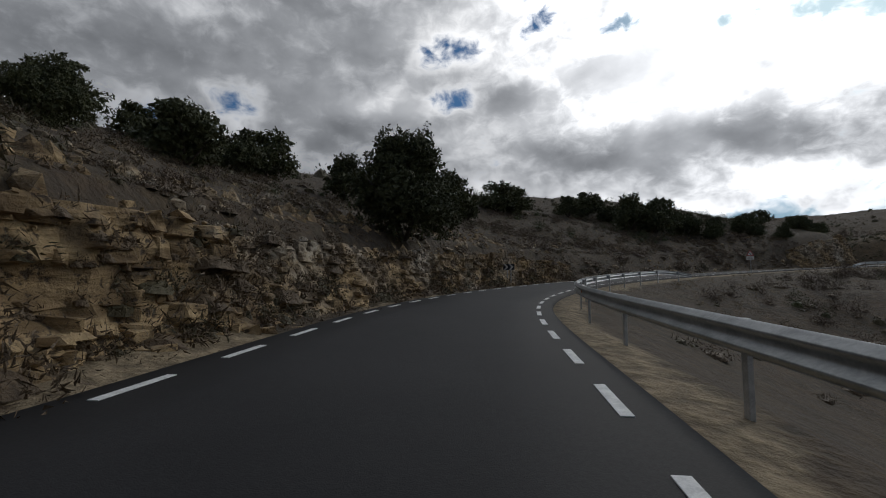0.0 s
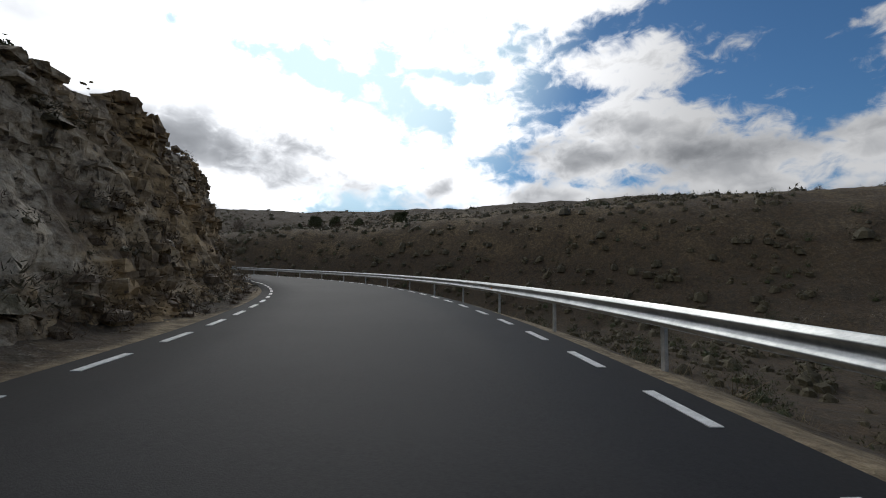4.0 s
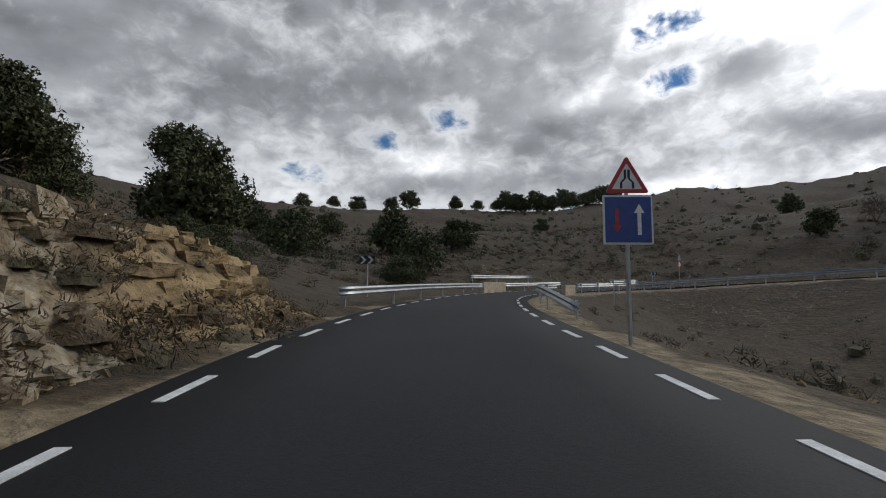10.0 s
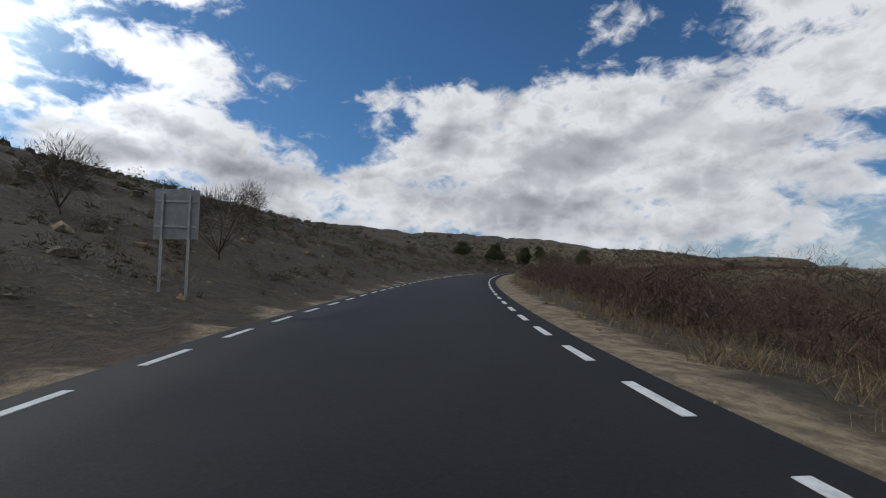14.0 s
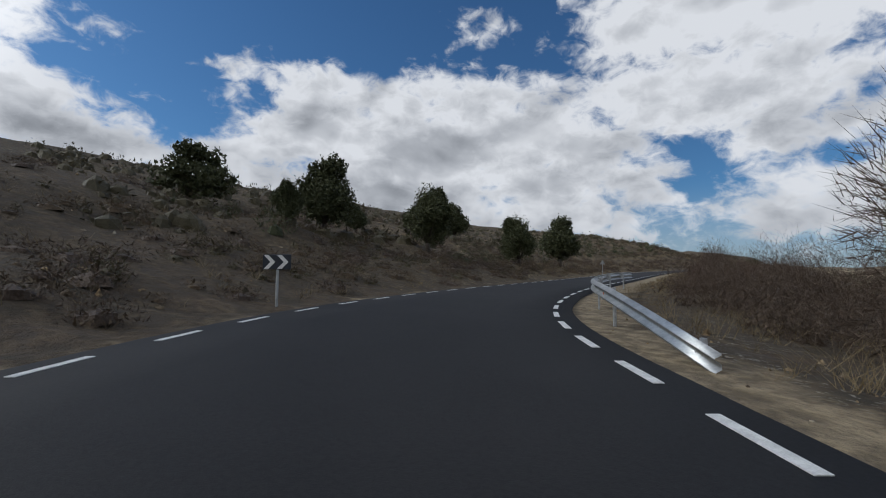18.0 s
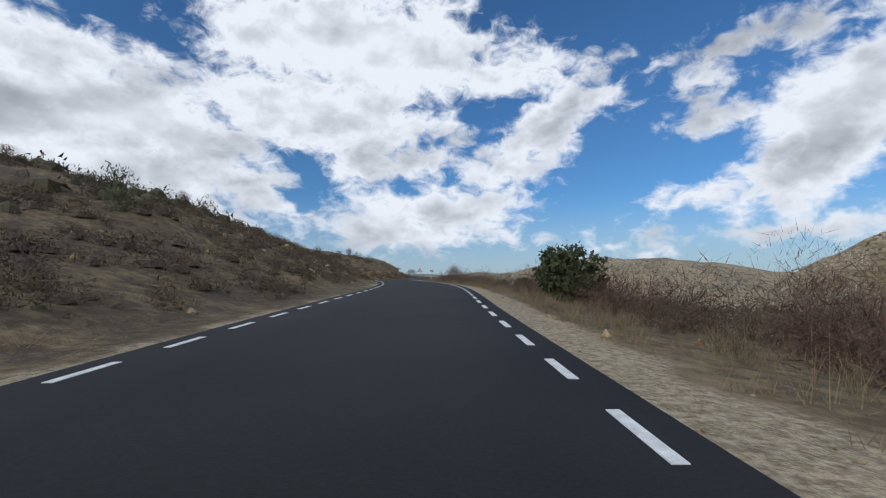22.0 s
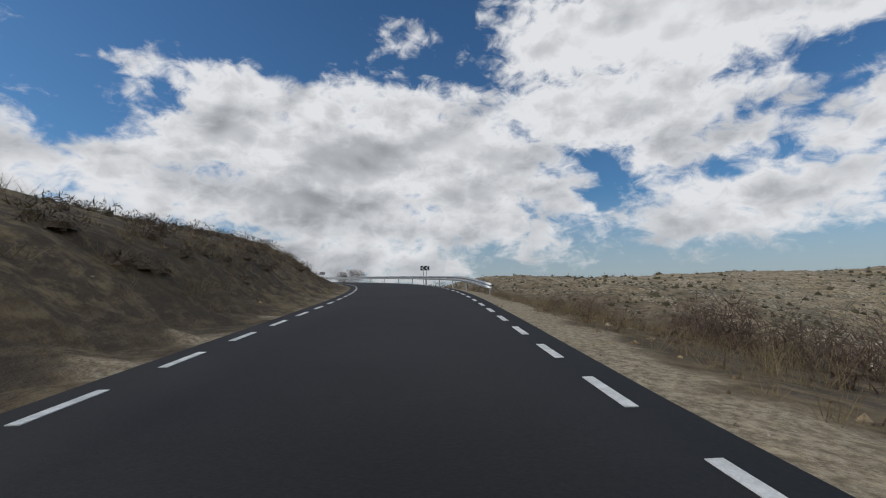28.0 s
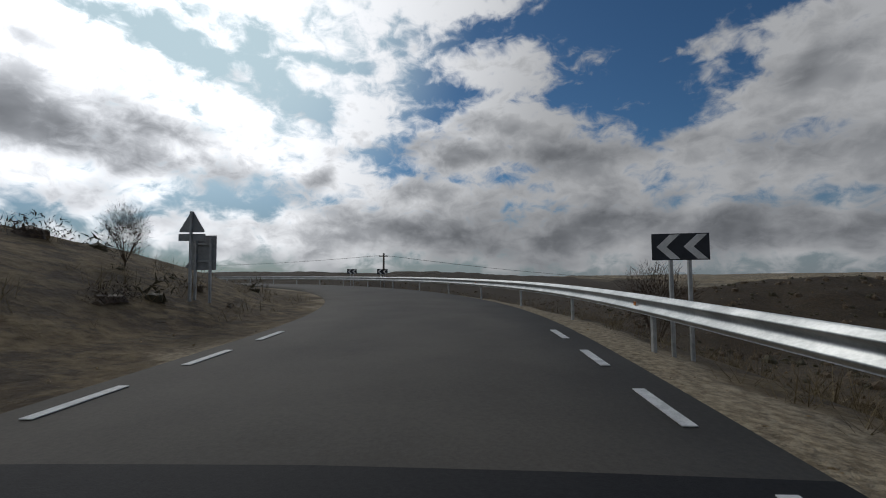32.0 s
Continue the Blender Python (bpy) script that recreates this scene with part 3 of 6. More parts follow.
def land(x, y):
    """Height of the bare ground, and the signed distance from the road's centre with its station."""
    x, y = np.asarray(x, float).ravel(), np.asarray(y, float).ravel()
    z, off, sta = np.zeros(len(x)), np.zeros(len(x)), np.zeros(len(x))
    pts, rgt, lev, st = LINE[::3], RIGHT[::3], LEVEL[::3], ST[::3]
    half = along(HALF, st) + 0.45
    cut, cut_run, up, up_run = along(CUT, st), along(CUT_RUN, st), along(UP, st), along(UP_RUN, st)
    down, down_run, sl, sr = along(DOWN, st), along(DOWN_RUN, st), along(SHOULDER_L, st), along(SHOULDER_R, st)
    for i in range(0, len(x), 20000):
        px, py = x[i:i + 20000, None], y[i:i + 20000, None]
        dx, dy = px - pts[:, 0], py - pts[:, 1]
        d = np.hypot(dx, dy)
        side = dx * rgt[:, 0] + dy * rgt[:, 1]
        near = d.argmin(1)
        rows = np.arange(len(near))
        w = 1 / (d * d + 3.0) ** 4
        w /= w.sum(1)[:, None]
        dn = d[rows, near]
        q = np.maximum(d - half, 0)
        set_back = 1.3 * np.clip(cut / 1.5, 0, 1)
        left = cut * ease(0, 1, (q - sl - set_back) / cut_run) + up * (np.clip(q - sl - 0.3 * cut_run, 0, up_run) + 0.25 * np.maximum(q - sl - up_run, 0) * (up > 0))
        right = down * np.clip(q - sr, 0, down_run)
        prof = np.where(side < 0, left, right) + lev - 0.07 - 0.04 * np.clip(q, 0, 1)
        zz = (w * prof).sum(1)
        blend = ease(30, 110, dn)
        zz = zz * (1 - blend) + far_land(px[:, 0], py[:, 0]) * blend
        rough = ease(5.5, 14, dn)
        zz += rough * (0.35 * bumps(px[:, 0], py[:, 0], 9, 3) + 0.5 * bumps(px[:, 0], py[:, 0], 24, 4))
        z[i:i + 20000] = zz
        off[i:i + 20000] = np.sign(side[rows, near]) * dn
        sta[i:i + 20000] = st[near]
    return z, off, sta


def axis(lo, hi, step, far):
    out, d = [], step
    left, x = [], lo
    while x > -far:
        d *= 1.18
        x -= d
        left.append(x)
    d, x = step, hi
    while x < far:
        d *= 1.18
        x += d
        out.append(x)
    return np.array(left[::-1] + list(np.arange(lo, hi + 0.01, step)) + out)


GX, GY = axis(-70, 410, 1.6, 4200), axis(-165, 360, 1.6, 4200)
gx, gy = np.meshgrid(GX, GY)
gz, goff, gsta = (v.reshape(gx.shape) for v in land(gx, gy))


def mesh_grid(name, co, nu, nv, mat, smooth_faces=True):
    me = bpy.data.meshes.new(name)
    idx = np.arange(nu * nv).reshape(nv, nu)
    quads = np.stack([idx[:-1, :-1], idx[:-1, 1:], idx[1:, 1:], idx[1:, :-1]], -1).reshape(-1, 4)
    me.vertices.add(nu * nv)
    me.vertices.foreach_set("co", np.asarray(co, np.float32).ravel())
    me.loops.add(quads.size)
    me.loops.foreach_set("vertex_index", quads.ravel().astype(np.int32))
    me.polygons.add(len(quads))
    me.polygons.foreach_set("loop_start", np.arange(0, quads.size, 4, dtype=np.int32))
    me.polygons.foreach_set("use_smooth", np.full(len(quads), smooth_faces))
    me.materials.append(mat)
    me.update(calc_edges=True)
    return new(name, me)


def ground_z(x, y):
    i = np.clip(np.searchsorted(GX, x) - 1, 0, len(GX) - 2)
    j = np.clip(np.searchsorted(GY, y) - 1, 0, len(GY) - 2)
    u, v = (x - GX[i]) / (GX[i + 1] - GX[i]), (y - GY[j]) / (GY[j + 1] - GY[j])
    return (gz[j, i] * (1 - u) + gz[j, i + 1] * u) * (1 - v) + (gz[j + 1, i] * (1 - u) + gz[j + 1, i + 1] * u) * v


def at(s, d, up=0.0):
    """A place at station s, d metres to the right of the centre line, standing on the ground."""
    x = np.interp(s, ST, LINE[:, 0]) + d * np.interp(s, ST, RIGHT[:, 0])
    y = np.interp(s, ST, LINE[:, 1]) + d * np.interp(s, ST, RIGHT[:, 1])
    return Vector((x, y, float(ground_z(x, y)) + up))


def heading(s):
    return math.atan2(np.interp(s, ST, TAN[:, 1]), np.interp(s, ST, TAN[:, 0]))


ground = tagged(mesh_grid("ground", np.stack([gx, gy, gz], -1), len(GX), len(GY), M_GROUND), "dry stony hillside with tufts of grass and scrub", "ground", kind="structure")

# ---------------------------------------------------------------- road
profile = np.array([-1.0, -0.999, -0.5, 0, 0.5, 0.999, 1.0])
drop = np.array([-0.25, 0, 0.03, 0.045, 0.03, 0, -0.25])
half = along(HALF, ST) + 0.40
co = np.stack([LINE[:, None, 0] + RIGHT[:, None, 0] * half[:, None] * profile, LINE[:, None, 1] + RIGHT[:, None, 1] * half[:, None] * profile,
               LEVEL[:, None] + drop], -1)
new_part, old_part = ST <= 839, ST >= 838
road = tagged(mesh_grid("road", co[new_part], len(profile), int(new_part.sum()), M_ASPHALT), "dark smooth asphalt road with broken white edge lines", "road", kind="structure")
co[..., 2] -= 0.006
tagged(mesh_grid("road_old", co[old_part], len(profile), int(old_part.sum()), M_OLD_ASPHALT), "older pale worn asphalt at the end of the new surface", "road", kind="structure")

attr = ground.data.attributes.new("verge", "FLOAT", "POINT")
edge_of = along(HALF, gsta) + 0.45
reach = np.where(goff < 0, along(SHOULDER_L, gsta) - 0.7 * (along(SHOULDER_L, gsta) < 1.5), along(SHOULDER_R, gsta))
near_edge = 1 - ease(0, 1, (np.abs(goff) - edge_of) / (reach + np.where(goff < 0, 0.3, 0.8)))
attr.data.foreach_set("value", (near_edge * np.where((goff < 0) & (gsta > 470), 0.72, 1.0)).astype(np.float32).ravel())
# drier second leg, where M_GROUND also paints the ground as sunlit
attr = ground.data.attributes.new("dry", "FLOAT", "POINT")
attr.data.foreach_set("value", (ease(470, 540, gsta) * ease(70, 30, np.abs(goff))).astype(np.float32).ravel())
attr = ground.data.attributes.new("barren", "FLOAT", "POINT")
attr.data.foreach_set("value", ((1 - ease(290, 360, gx) * ease(-260, -180, gy)) * ease(45, 130, np.abs(goff)) * np.clip(ease(160, -40, gy) + ease(120, 20, gx) * ease(60, -60, gy), 0, 1)).astype(np.float32).ravel())


# ---------------------------------------------------------------- building blocks
def link(name, me, parent=None, label="", m=None):
    ob = new(name, me)
    if parent is not None:
        ob.parent = parent
    if m is not None:
        ob.matrix_local = m
    if label:
        ob["label"] = label
    return ob


def mesh_of(name, verts, faces, mat, smooth_faces=False):
    me = bpy.data.meshes.new(name)
    me.from_pydata([tuple(v) for v in verts], [], [tuple(f) for f in faces])
    me.materials.append(mat)
    if smooth_faces:
        me.polygons.foreach_set("use_smooth", [True] * len(me.polygons))
    return me


def array_mesh(name, verts, faces, mat, smooth_faces=False):
    """A mesh from arrays; all faces have the same number of corners."""
    me = bpy.data.meshes.new(name)
    n = faces.shape[1]
    me.vertices.add(len(verts))
    me.vertices.foreach_set("co", np.asarray(verts, np.float32).ravel())
    me.loops.add(faces.size)
    me.loops.foreach_set("vertex_index", faces.astype(np.int32).ravel())
    me.polygons.add(len(faces))
    me.polygons.foreach_set("loop_start", np.arange(0, faces.size, n, dtype=np.int32))
    me.polygons.foreach_set("use_smooth", np.full(len(faces), smooth_faces))
    me.materials.append(mat)
    me.update(calc_edges=True)
    return me


def block(name, size, mat, bevel=0.0, centre=(0, 0, 0)):
    bm = bmesh.new()
    bmesh.ops.create_cube(bm, size=1)
    bmesh.ops.scale(bm, vec=size, verts=bm.verts)
    bmesh.ops.translate(bm, vec=centre, verts=bm.verts)
    if bevel:
        bmesh.ops.bevel(bm, geom=bm.edges[:], offset=bevel, segments=2, affect="EDGES", profile=0.5)
    me = bpy.data.meshes.new(name)
    bm.to_mesh(me)
    bm.free()
    me.materials.append(mat)
    return me


def plate(name, outline, thick, mat, y=0.0):
    """A flat shape in the xz plane, its front towards -y."""
    n = len(outline)
    v = [(x, y - thick / 2, z) for x, z in outline] + [(x, y + thick / 2, z) for x, z in outline]
    f = [tuple(range(n)), tuple(range(2 * n - 1, n - 1, -1))] + [(i, i + n, (i + 1) % n + n, (i + 1) % n) for i in range(n)]
    return mesh_of(name, v, f, mat)


def band(name, outer, inner, thick, mat, y=0.0):
    """A flat ring between two outlines with as many corners."""
    n = len(outer)
    v = [(x, y - thick / 2, z) for x, z in outer] + [(x, y - thick / 2, z) for x, z in inner] + [(x, y + thick / 2, z) for x, z in outer] + [(x, y + thick / 2, z) for x, z in inner]
    f = []
    for i in range(n):
        j = (i + 1) % n
        f += [(i, j, n + j, n + i), (2 * n + j, 2 * n + i, 3 * n + i, 3 * n + j), (i, 2 * n + i, 2 * n + j, j), (n + j, 3 * n + j, 3 * n + i, n + i)]
    return mesh_of(name, v, f, mat)


def rounded(points, r, k=4):
    """A polygon with rounded corners."""
    out, n = [], len(points)
    for i in range(n):
        p, a, b = Vector(points[i]), Vector(points[i - 1]), Vector(points[(i + 1) % n])
        u, w = (a - p).normalized(), (b - p).normalized()
        for j in range(k + 1):
            f = j / k
            out.append(tuple(p + u * r * (1 - f) ** 2 + w * r * f ** 2))
    return out


def tube(name, points, radii, mat, sides=7):
    pts = np.array(points, float)
    v, f = [], []
    for i, p in enumerate(pts):
        d = pts[min(i + 1, len(pts) - 1)] - pts[max(i - 1, 0)]
        d /= np.linalg.norm(d)
        a = np.cross(d, (0.3, 0.9, 0.2))
        a /= np.linalg.norm(a)
        c = np.cross(d, a)
        for j in range(sides):
            g = 2 * math.pi * j / sides
            v.append(p + radii[i] * (a * math.cos(g) + c * math.sin(g)))
    for i in range(len(pts) - 1):
        for j in range(sides):
            k = (j + 1) % sides
            f.append((i * sides + j, i * sides + k, (i + 1) * sides + k, (i + 1) * sides + j))
    f.append(tuple(range(sides))[::-1])
    f.append(tuple(range((len(pts) - 1) * sides, len(pts) * sides)))
    return v, f


# ---------------------------------------------------------------- edge lines: the nearer dashes one by one, the rest in one piece
def road_z(s, d):
    h = along(HALF, s) + 0.4
    return np.interp(s, ST, LEVEL) + np.interp(np.abs(d) / h, [0, 0.5, 0.999], [0.045, 0.03, 0.0])


dash = block("dash", (1.0, 0.11, 0.008), M_PAINT)
stations = np.arange(4.3, 846, 2.0)
rest_v, rest_f = [], []
for s in stations:
    for side in (-1, 1):
        d = side * float(along(HALF, s))
        x = float(np.interp(s, ST, LINE[:, 0]) + d * np.interp(s, ST, RIGHT[:, 0]))
        y = float(np.interp(s, ST, LINE[:, 1]) + d * np.interp(s, ST, RIGHT[:, 1]))
        ahead, behind = s + 0.5, s - 0.5
        da, db = side * along(HALF, ahead), side * along(HALF, behind)
        pa = np.array([np.interp(ahead, ST, LINE[:, i]) + da * np.interp(ahead, ST, RIGHT[:, i]) for i in (0, 1)])
        pb = np.array([np.interp(behind, ST, LINE[:, i]) + db * np.interp(behind, ST, RIGHT[:, i]) for i in (0, 1)])
        turn, rise = math.atan2(*(pa - pb)[::-1]), math.atan2(float(road_z(ahead, da) - road_z(behind, db)), 1.0)
        m = Matrix.Translation((x, y, float(road_z(s, d)) + 0.005)) @ Matrix.Rotation(turn, 4, "Z") @ Matrix.Rotation(-rise, 4, "Y")
        if 22 < s < 170:
            link("dash", dash, road, "", m)
        elif 470 < s < 620:
            link("dash", dash, road, "", m)
        else:
            k = len(rest_v)
            rest_v += [m @ v.co for v in dash.vertices]
            rest_f += [tuple(k + i for i in p.vertices) for p in dash.polygons]
tagged(link("dashes", mesh_of("dashes", rest_v, rest_f, M_PAINT), road), kind="stuff")


# ---------------------------------------------------------------- rock faces of the cutting
SCREE = [(0, .2), (70, .22), (116, .25), (135, .18), (195, .18), (212, .45), (260, .42), (294, .3), (640, .35), (700, .4)]


def face_point(s, v, s0, s1):
    """A point of the cut face at station s, v from its foot (0) to its brink (1): distance from the centre line and height."""
    edge_d = float(along(HALF, s)) + 0.45 + float(along(SHOULDER_L, s))
    run, high = float(along(CUT_RUN, s)), float(along(CUT, s))
    fade = min(1.0, (s - s0) / 5 + 0.05, (s1 - s) / 5 + 0.05)
    top = float(along(SCREE, s))
    wob = 0.5 * noise.noise((s * 0.11, 3.1, 0)) + 0.25 * noise.noise((s * 0.4, 7.7, 0))
    h = high * (v * 1.06 - 0.04) * (0.7 + 0.3 * fade) * (1 + 0.10 * noise.noise((s * 0.16, 5.0, 2)))
    scree = max(0.0, top - v) / top
    p = 0.34 * noise.fractal((s * 0.45, h * 0.5, 2), 1, 2.1, 4) + 0.12 * noise.noise((s * 2.1, h * 3, 4)) + 0.20 * abs(noise.noise((s * 1.5, h * 0.45, 6))) + 0.09 * noise.noise((s * 4.5, h * 2.5, 9))
    d = edge_d - 0.25 + run * (0.12 + 0.68 * v) - p * fade - (0.55 + 1.0 * top) * scree * (0.6 + 0.6 * noise.noise((s * 0.3, 1.7, 5))) + (1 - fade) * 0.9 - 0.4 * wob * (1 - v)
    return max(d, float(along(HALF, s)) + 0.6), h - 0.12


def on_road(s, d, h):
    return (float(np.interp(s, ST, LINE[:, 0]) - d * np.interp(s, ST, RIGHT[:, 0])), float(np.interp(s, ST, LINE[:, 1]) - d * np.interp(s, ST, RIGHT[:, 1])), float(np.interp(s, ST, LEVEL)) + h)


def rock_block(seed):
    """A broken block of about one metre each way, with chipped edges."""
    rg = np.random.RandomState(seed)
    bm = bmesh.new()
    bmesh.ops.create_cube(bm, size=1)
    for v in bm.verts:
        v.co += Vector(rg.uniform(-0.19, 0.19, 3))
    bmesh.ops.bevel(bm, geom=bm.edges[:], offset=0.07, segments=1, affect="EDGES", profile=0.5)
    for v in bm.verts:
        v.co += Vector(rg.uniform(-0.035, 0.035, 3))
    bmesh.ops.triangulate(bm, faces=bm.faces[:])
    me = bpy.data.meshes.new("rock_block")
    bm.to_mesh(me)
    bm.free()
    me.materials.append(M_ROCK)
    return me


ROCK_BLOCKS = [rock_block(200 + i) for i in range(9)]
# plainer broken boxes for the joined rubble
CORNERS = np.array(list(itertools.product((-0.5, 0.5), repeat=3)))
BOX_TRI = np.array([(0, 1, 3), (0, 3, 2), (4, 6, 7), (4, 7, 5), (0, 4, 5), (0, 5, 1), (2, 3, 7), (2, 7, 6), (0, 2, 6), (0, 6, 4), (1, 5, 7), (1, 7, 3)])
BLOCK_CO = [CORNERS + np.random.RandomState(230 + i).uniform(-0.2, 0.2, (8, 3)) for i in range(9)]


def rock_face(name, s0, s1, label, near, seed, step_s=0.25, rows=34):
    """A cut face: its bare surface, the broken blocks of its beds and the fallen ones; near: the stretch whose blocks are apart."""
    st = np.arange(s0, s1, step_s)
    verts = [on_road(s, d + (0.6 if j == rows else 0), h - (0.3 if j == rows else 0)) for s in st for j in range(rows + 1) for d, h in [face_point(s, j / rows, s0, s1)]]
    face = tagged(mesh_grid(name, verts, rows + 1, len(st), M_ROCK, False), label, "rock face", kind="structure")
    rg = np.random.RandomState(seed)
    V, F, k, apart = [], [], 0, 0

    def lay(s, v, size, turn, tilt, out):
        nonlocal k, apart
        d, h = face_point(s, v, s0, s1)
        m = Matrix.Translation(on_road(s, d - out, h)) @ Matrix.Rotation(heading(s) + turn, 4, "Z") @ Matrix.Rotation(tilt, 4, "X") @ Matrix.Rotation(tilt * 0.7, 4, "Y") @ Matrix.Diagonal((*size, 1))
        i = rg.randint(0, 9)
        if near[0] < s < near[1] and apart < 300:
            apart += 1
            link("rock_block", ROCK_BLOCKS[i], face, "", m)
        else:
            a = np.array(m)
            V.append(BLOCK_CO[i] @ a[:3, :3].T + a[:3, 3])
            F.append(BOX_TRI + k)
            k += len(BLOCK_CO[i])

    high = max(float(along(CUT, s)) for s in st)
    h = 0.2
    while h < high:
        thick = rg.uniform(0.08, 0.26)
        proud = rg.uniform(-0.16, 0.14)
        s = s0 + rg.uniform(0, 1)
        while s < s1:
            long = rg.uniform(0.13, 0.46) * (1.0 + 1.5 * thick) * (1.0 if s < 110 or s > 600 else 1.35 if s > 262 else 0.9)
            here = float(along(CUT, s))
            v = (h + 0.25 * noise.noise((s * 0.06, 0.4, 1))) / max(0.3, here)
            if float(along(SCREE, s)) * 0.8 < v < 1.03 and noise.noise((s * 0.25, h * 0.8, 8)) + rg.uniform(-0.5, 0.5) > (0.04 if s < 110 else 0.3 if 125 < s < 205 else 0.12):
                lay(s + long / 2, v, (long * 1.02, rg.uniform(0.4, 0.6), thick * rg.uniform(0.8, 1.5)), rg.normal() * 0.2, rg.normal() * 0.07, proud * 0.8 + rg.uniform(-0.12, 0.10) - 0.15)
            s += long
        h += thick * 0.97
    # fallen blocks and rubble, over the scree and along the brink
    for _ in range(int((s1 - s0) * 30)):
        s = rg.uniform(s0, s1)
        v = rg.uniform(0.0, 1.0) * float(along(SCREE, s)) * 1.3 if rg.rand() < 0.72 else rg.uniform(0.8, 1.04)
        z = 0.05 + 0.26 * rg.rand() ** 4
        lay(s, v, (z * rg.uniform(0.8, 1.6), z, z * rg.uniform(0.5, 0.9)), rg.uniform(0, 3), rg.normal() * 0.28, rg.uniform(-0.02, 0.06))
    rubble = link("rubble", array_mesh("rubble", np.vstack(V), np.vstack(F), M_ROCK), face)
    tagged(rubble, kind="stuff")
    return face


rock_face("rock_face_1", 6, 66, "layered ochre limestone face cut beside the road", (26, 46), 301)
rock_face("rock_face_2", 116, 303, "high cracked limestone cliff and ledges along the road", (222, 246), 302)
rock_face("rock_face_3", 645, 692, "low brown bedded rock outcrop beside the road", (650, 680), 303)


# ---------------------------------------------------------------- guard rails
BEAM = [(0.0, 0.0), (0.0, 0.02), (0.078, 0.055), (0.078, 0.085), (0.0, 0.125), (0.0, 0.185), (0.078, 0.225), (0.078, 0.255), (0.0, 0.29), (0.0, 0.31)]


def guard_rail(s0, s1, d, label, flare0=0.0, flare1=0.0, dip0=0.0, dip1=0.0, raised=0.0):
    """A steel rail at station s0 to s1; d: metres outside the edge line (negative: on the uphill side)."""
    side = 1 if d > 0 else -1
    rail = new("guard_rail")
    rail.location = at((s0 + s1) / 2, side * (float(along(HALF, (s0 + s1) / 2)) + abs(d)))
    inv = Matrix.Translation(-rail.location)
    tagged(rail, label, "guard rail", "guard rails along the road")

    def spot(s):
        e0, e1 = max(0.0, 1 - (s - s0) / 6), max(0.0, 1 - (s1 - s) / 6)
        dd = side * (float(along(HALF, s)) + abs(d) + flare0 * e0 ** 2 + flare1 * e1 ** 2)
        p = Vector((np.interp(s, ST, LINE[:, 0]) + dd * np.interp(s, ST, RIGHT[:, 0]), np.interp(s, ST, LINE[:, 1]) + dd * np.interp(s, ST, RIGHT[:, 1]), 0))
        p.z = float(np.interp(s, ST, LEVEL)) + 0.40 + raised - dip0 * e0 ** 2 - dip1 * e1 ** 2
        return p, dd

    marks = list(np.arange(s0, s1, 1.0)) + [s1]
    rows = [spot(s)[0] for s in marks]
    front, back = [], []
    for i, p in enumerate(rows):
        t = (rows[min(i + 1, len(rows) - 1)] - rows[max(i - 1, 0)])
        out = Vector((-t.y, t.x, 0)).normalized() * side      # towards the road
        for a, h in BEAM:
            front.append(p + out * a + Vector((0, 0, h)))
            back.append(p + out * (a - 0.006) + Vector((0, 0, h)))
    n = len(BEAM)
    faces = []
    base = len(front)
    for i in range(len(rows) - 1):
        for j in range(n - 1):
            a = i * n + j
            faces += [(a, a + n, a + n + 1, a + 1), (base + a, base + a + 1, base + a + n + 1, base + a + n)]
        for j in (0, n - 1):
            a = i * n + j
            faces.append((a, a + n, base + a + n, base + a))
    for i in (0, (len(rows) - 1) * n):
        for j in range(n - 1):
            faces.append((i + j, i + j + 1, base + i + j + 1, base + i + j))
    link("beam", mesh_of("beam", [inv @ v for v in front + back], faces, M_STEEL, True), rail, "corrugated galvanised steel beam")
    post = block("post", (0.10, 0.055, 1.15), M_POST, 0.008, (0, 0, -0.575))
    spacer = block("spacer", (0.12, 0.10, 0.20), M_POST, 0.01)
    bolt = block("bolt", (0.035, 0.02, 0.035), M_STEEL, 0.006)
    reflector = block("reflector", (0.09, 0.012, 0.06), M_ORANGE, 0.004)
    for k, s in enumerate(np.arange(s0 + 0.6, s1, 4.0)):
        p, dd = spot(s)
        m = inv @ Matrix.Translation(p) @ Matrix.Rotation(heading(s), 4, "Z")
        lo = float(ground_z(p.x, p.y))
        link("post", post, rail, "", m @ Matrix.Translation((0, -side * 0.13, 0.29)) @ Matrix.Diagonal((1, 1, max(0.5, (p.z + 0.29 - lo + 0.12) / 1.15), 1)))
        link("spacer", spacer, rail, "", m @ Matrix.Translation((0, -side * 0.055, 0.155)))
        for h in (0.10, 0.21):
            link("bolt", bolt, rail, "", m @ Matrix.Translation((0.06, side * 0.012, h)))
        if k % 3 == 1:
            link("reflector", reflector, rail, "orange reflector", m @ Matrix.Translation((0.3, side * 0.03, 0.155)))
    return rail


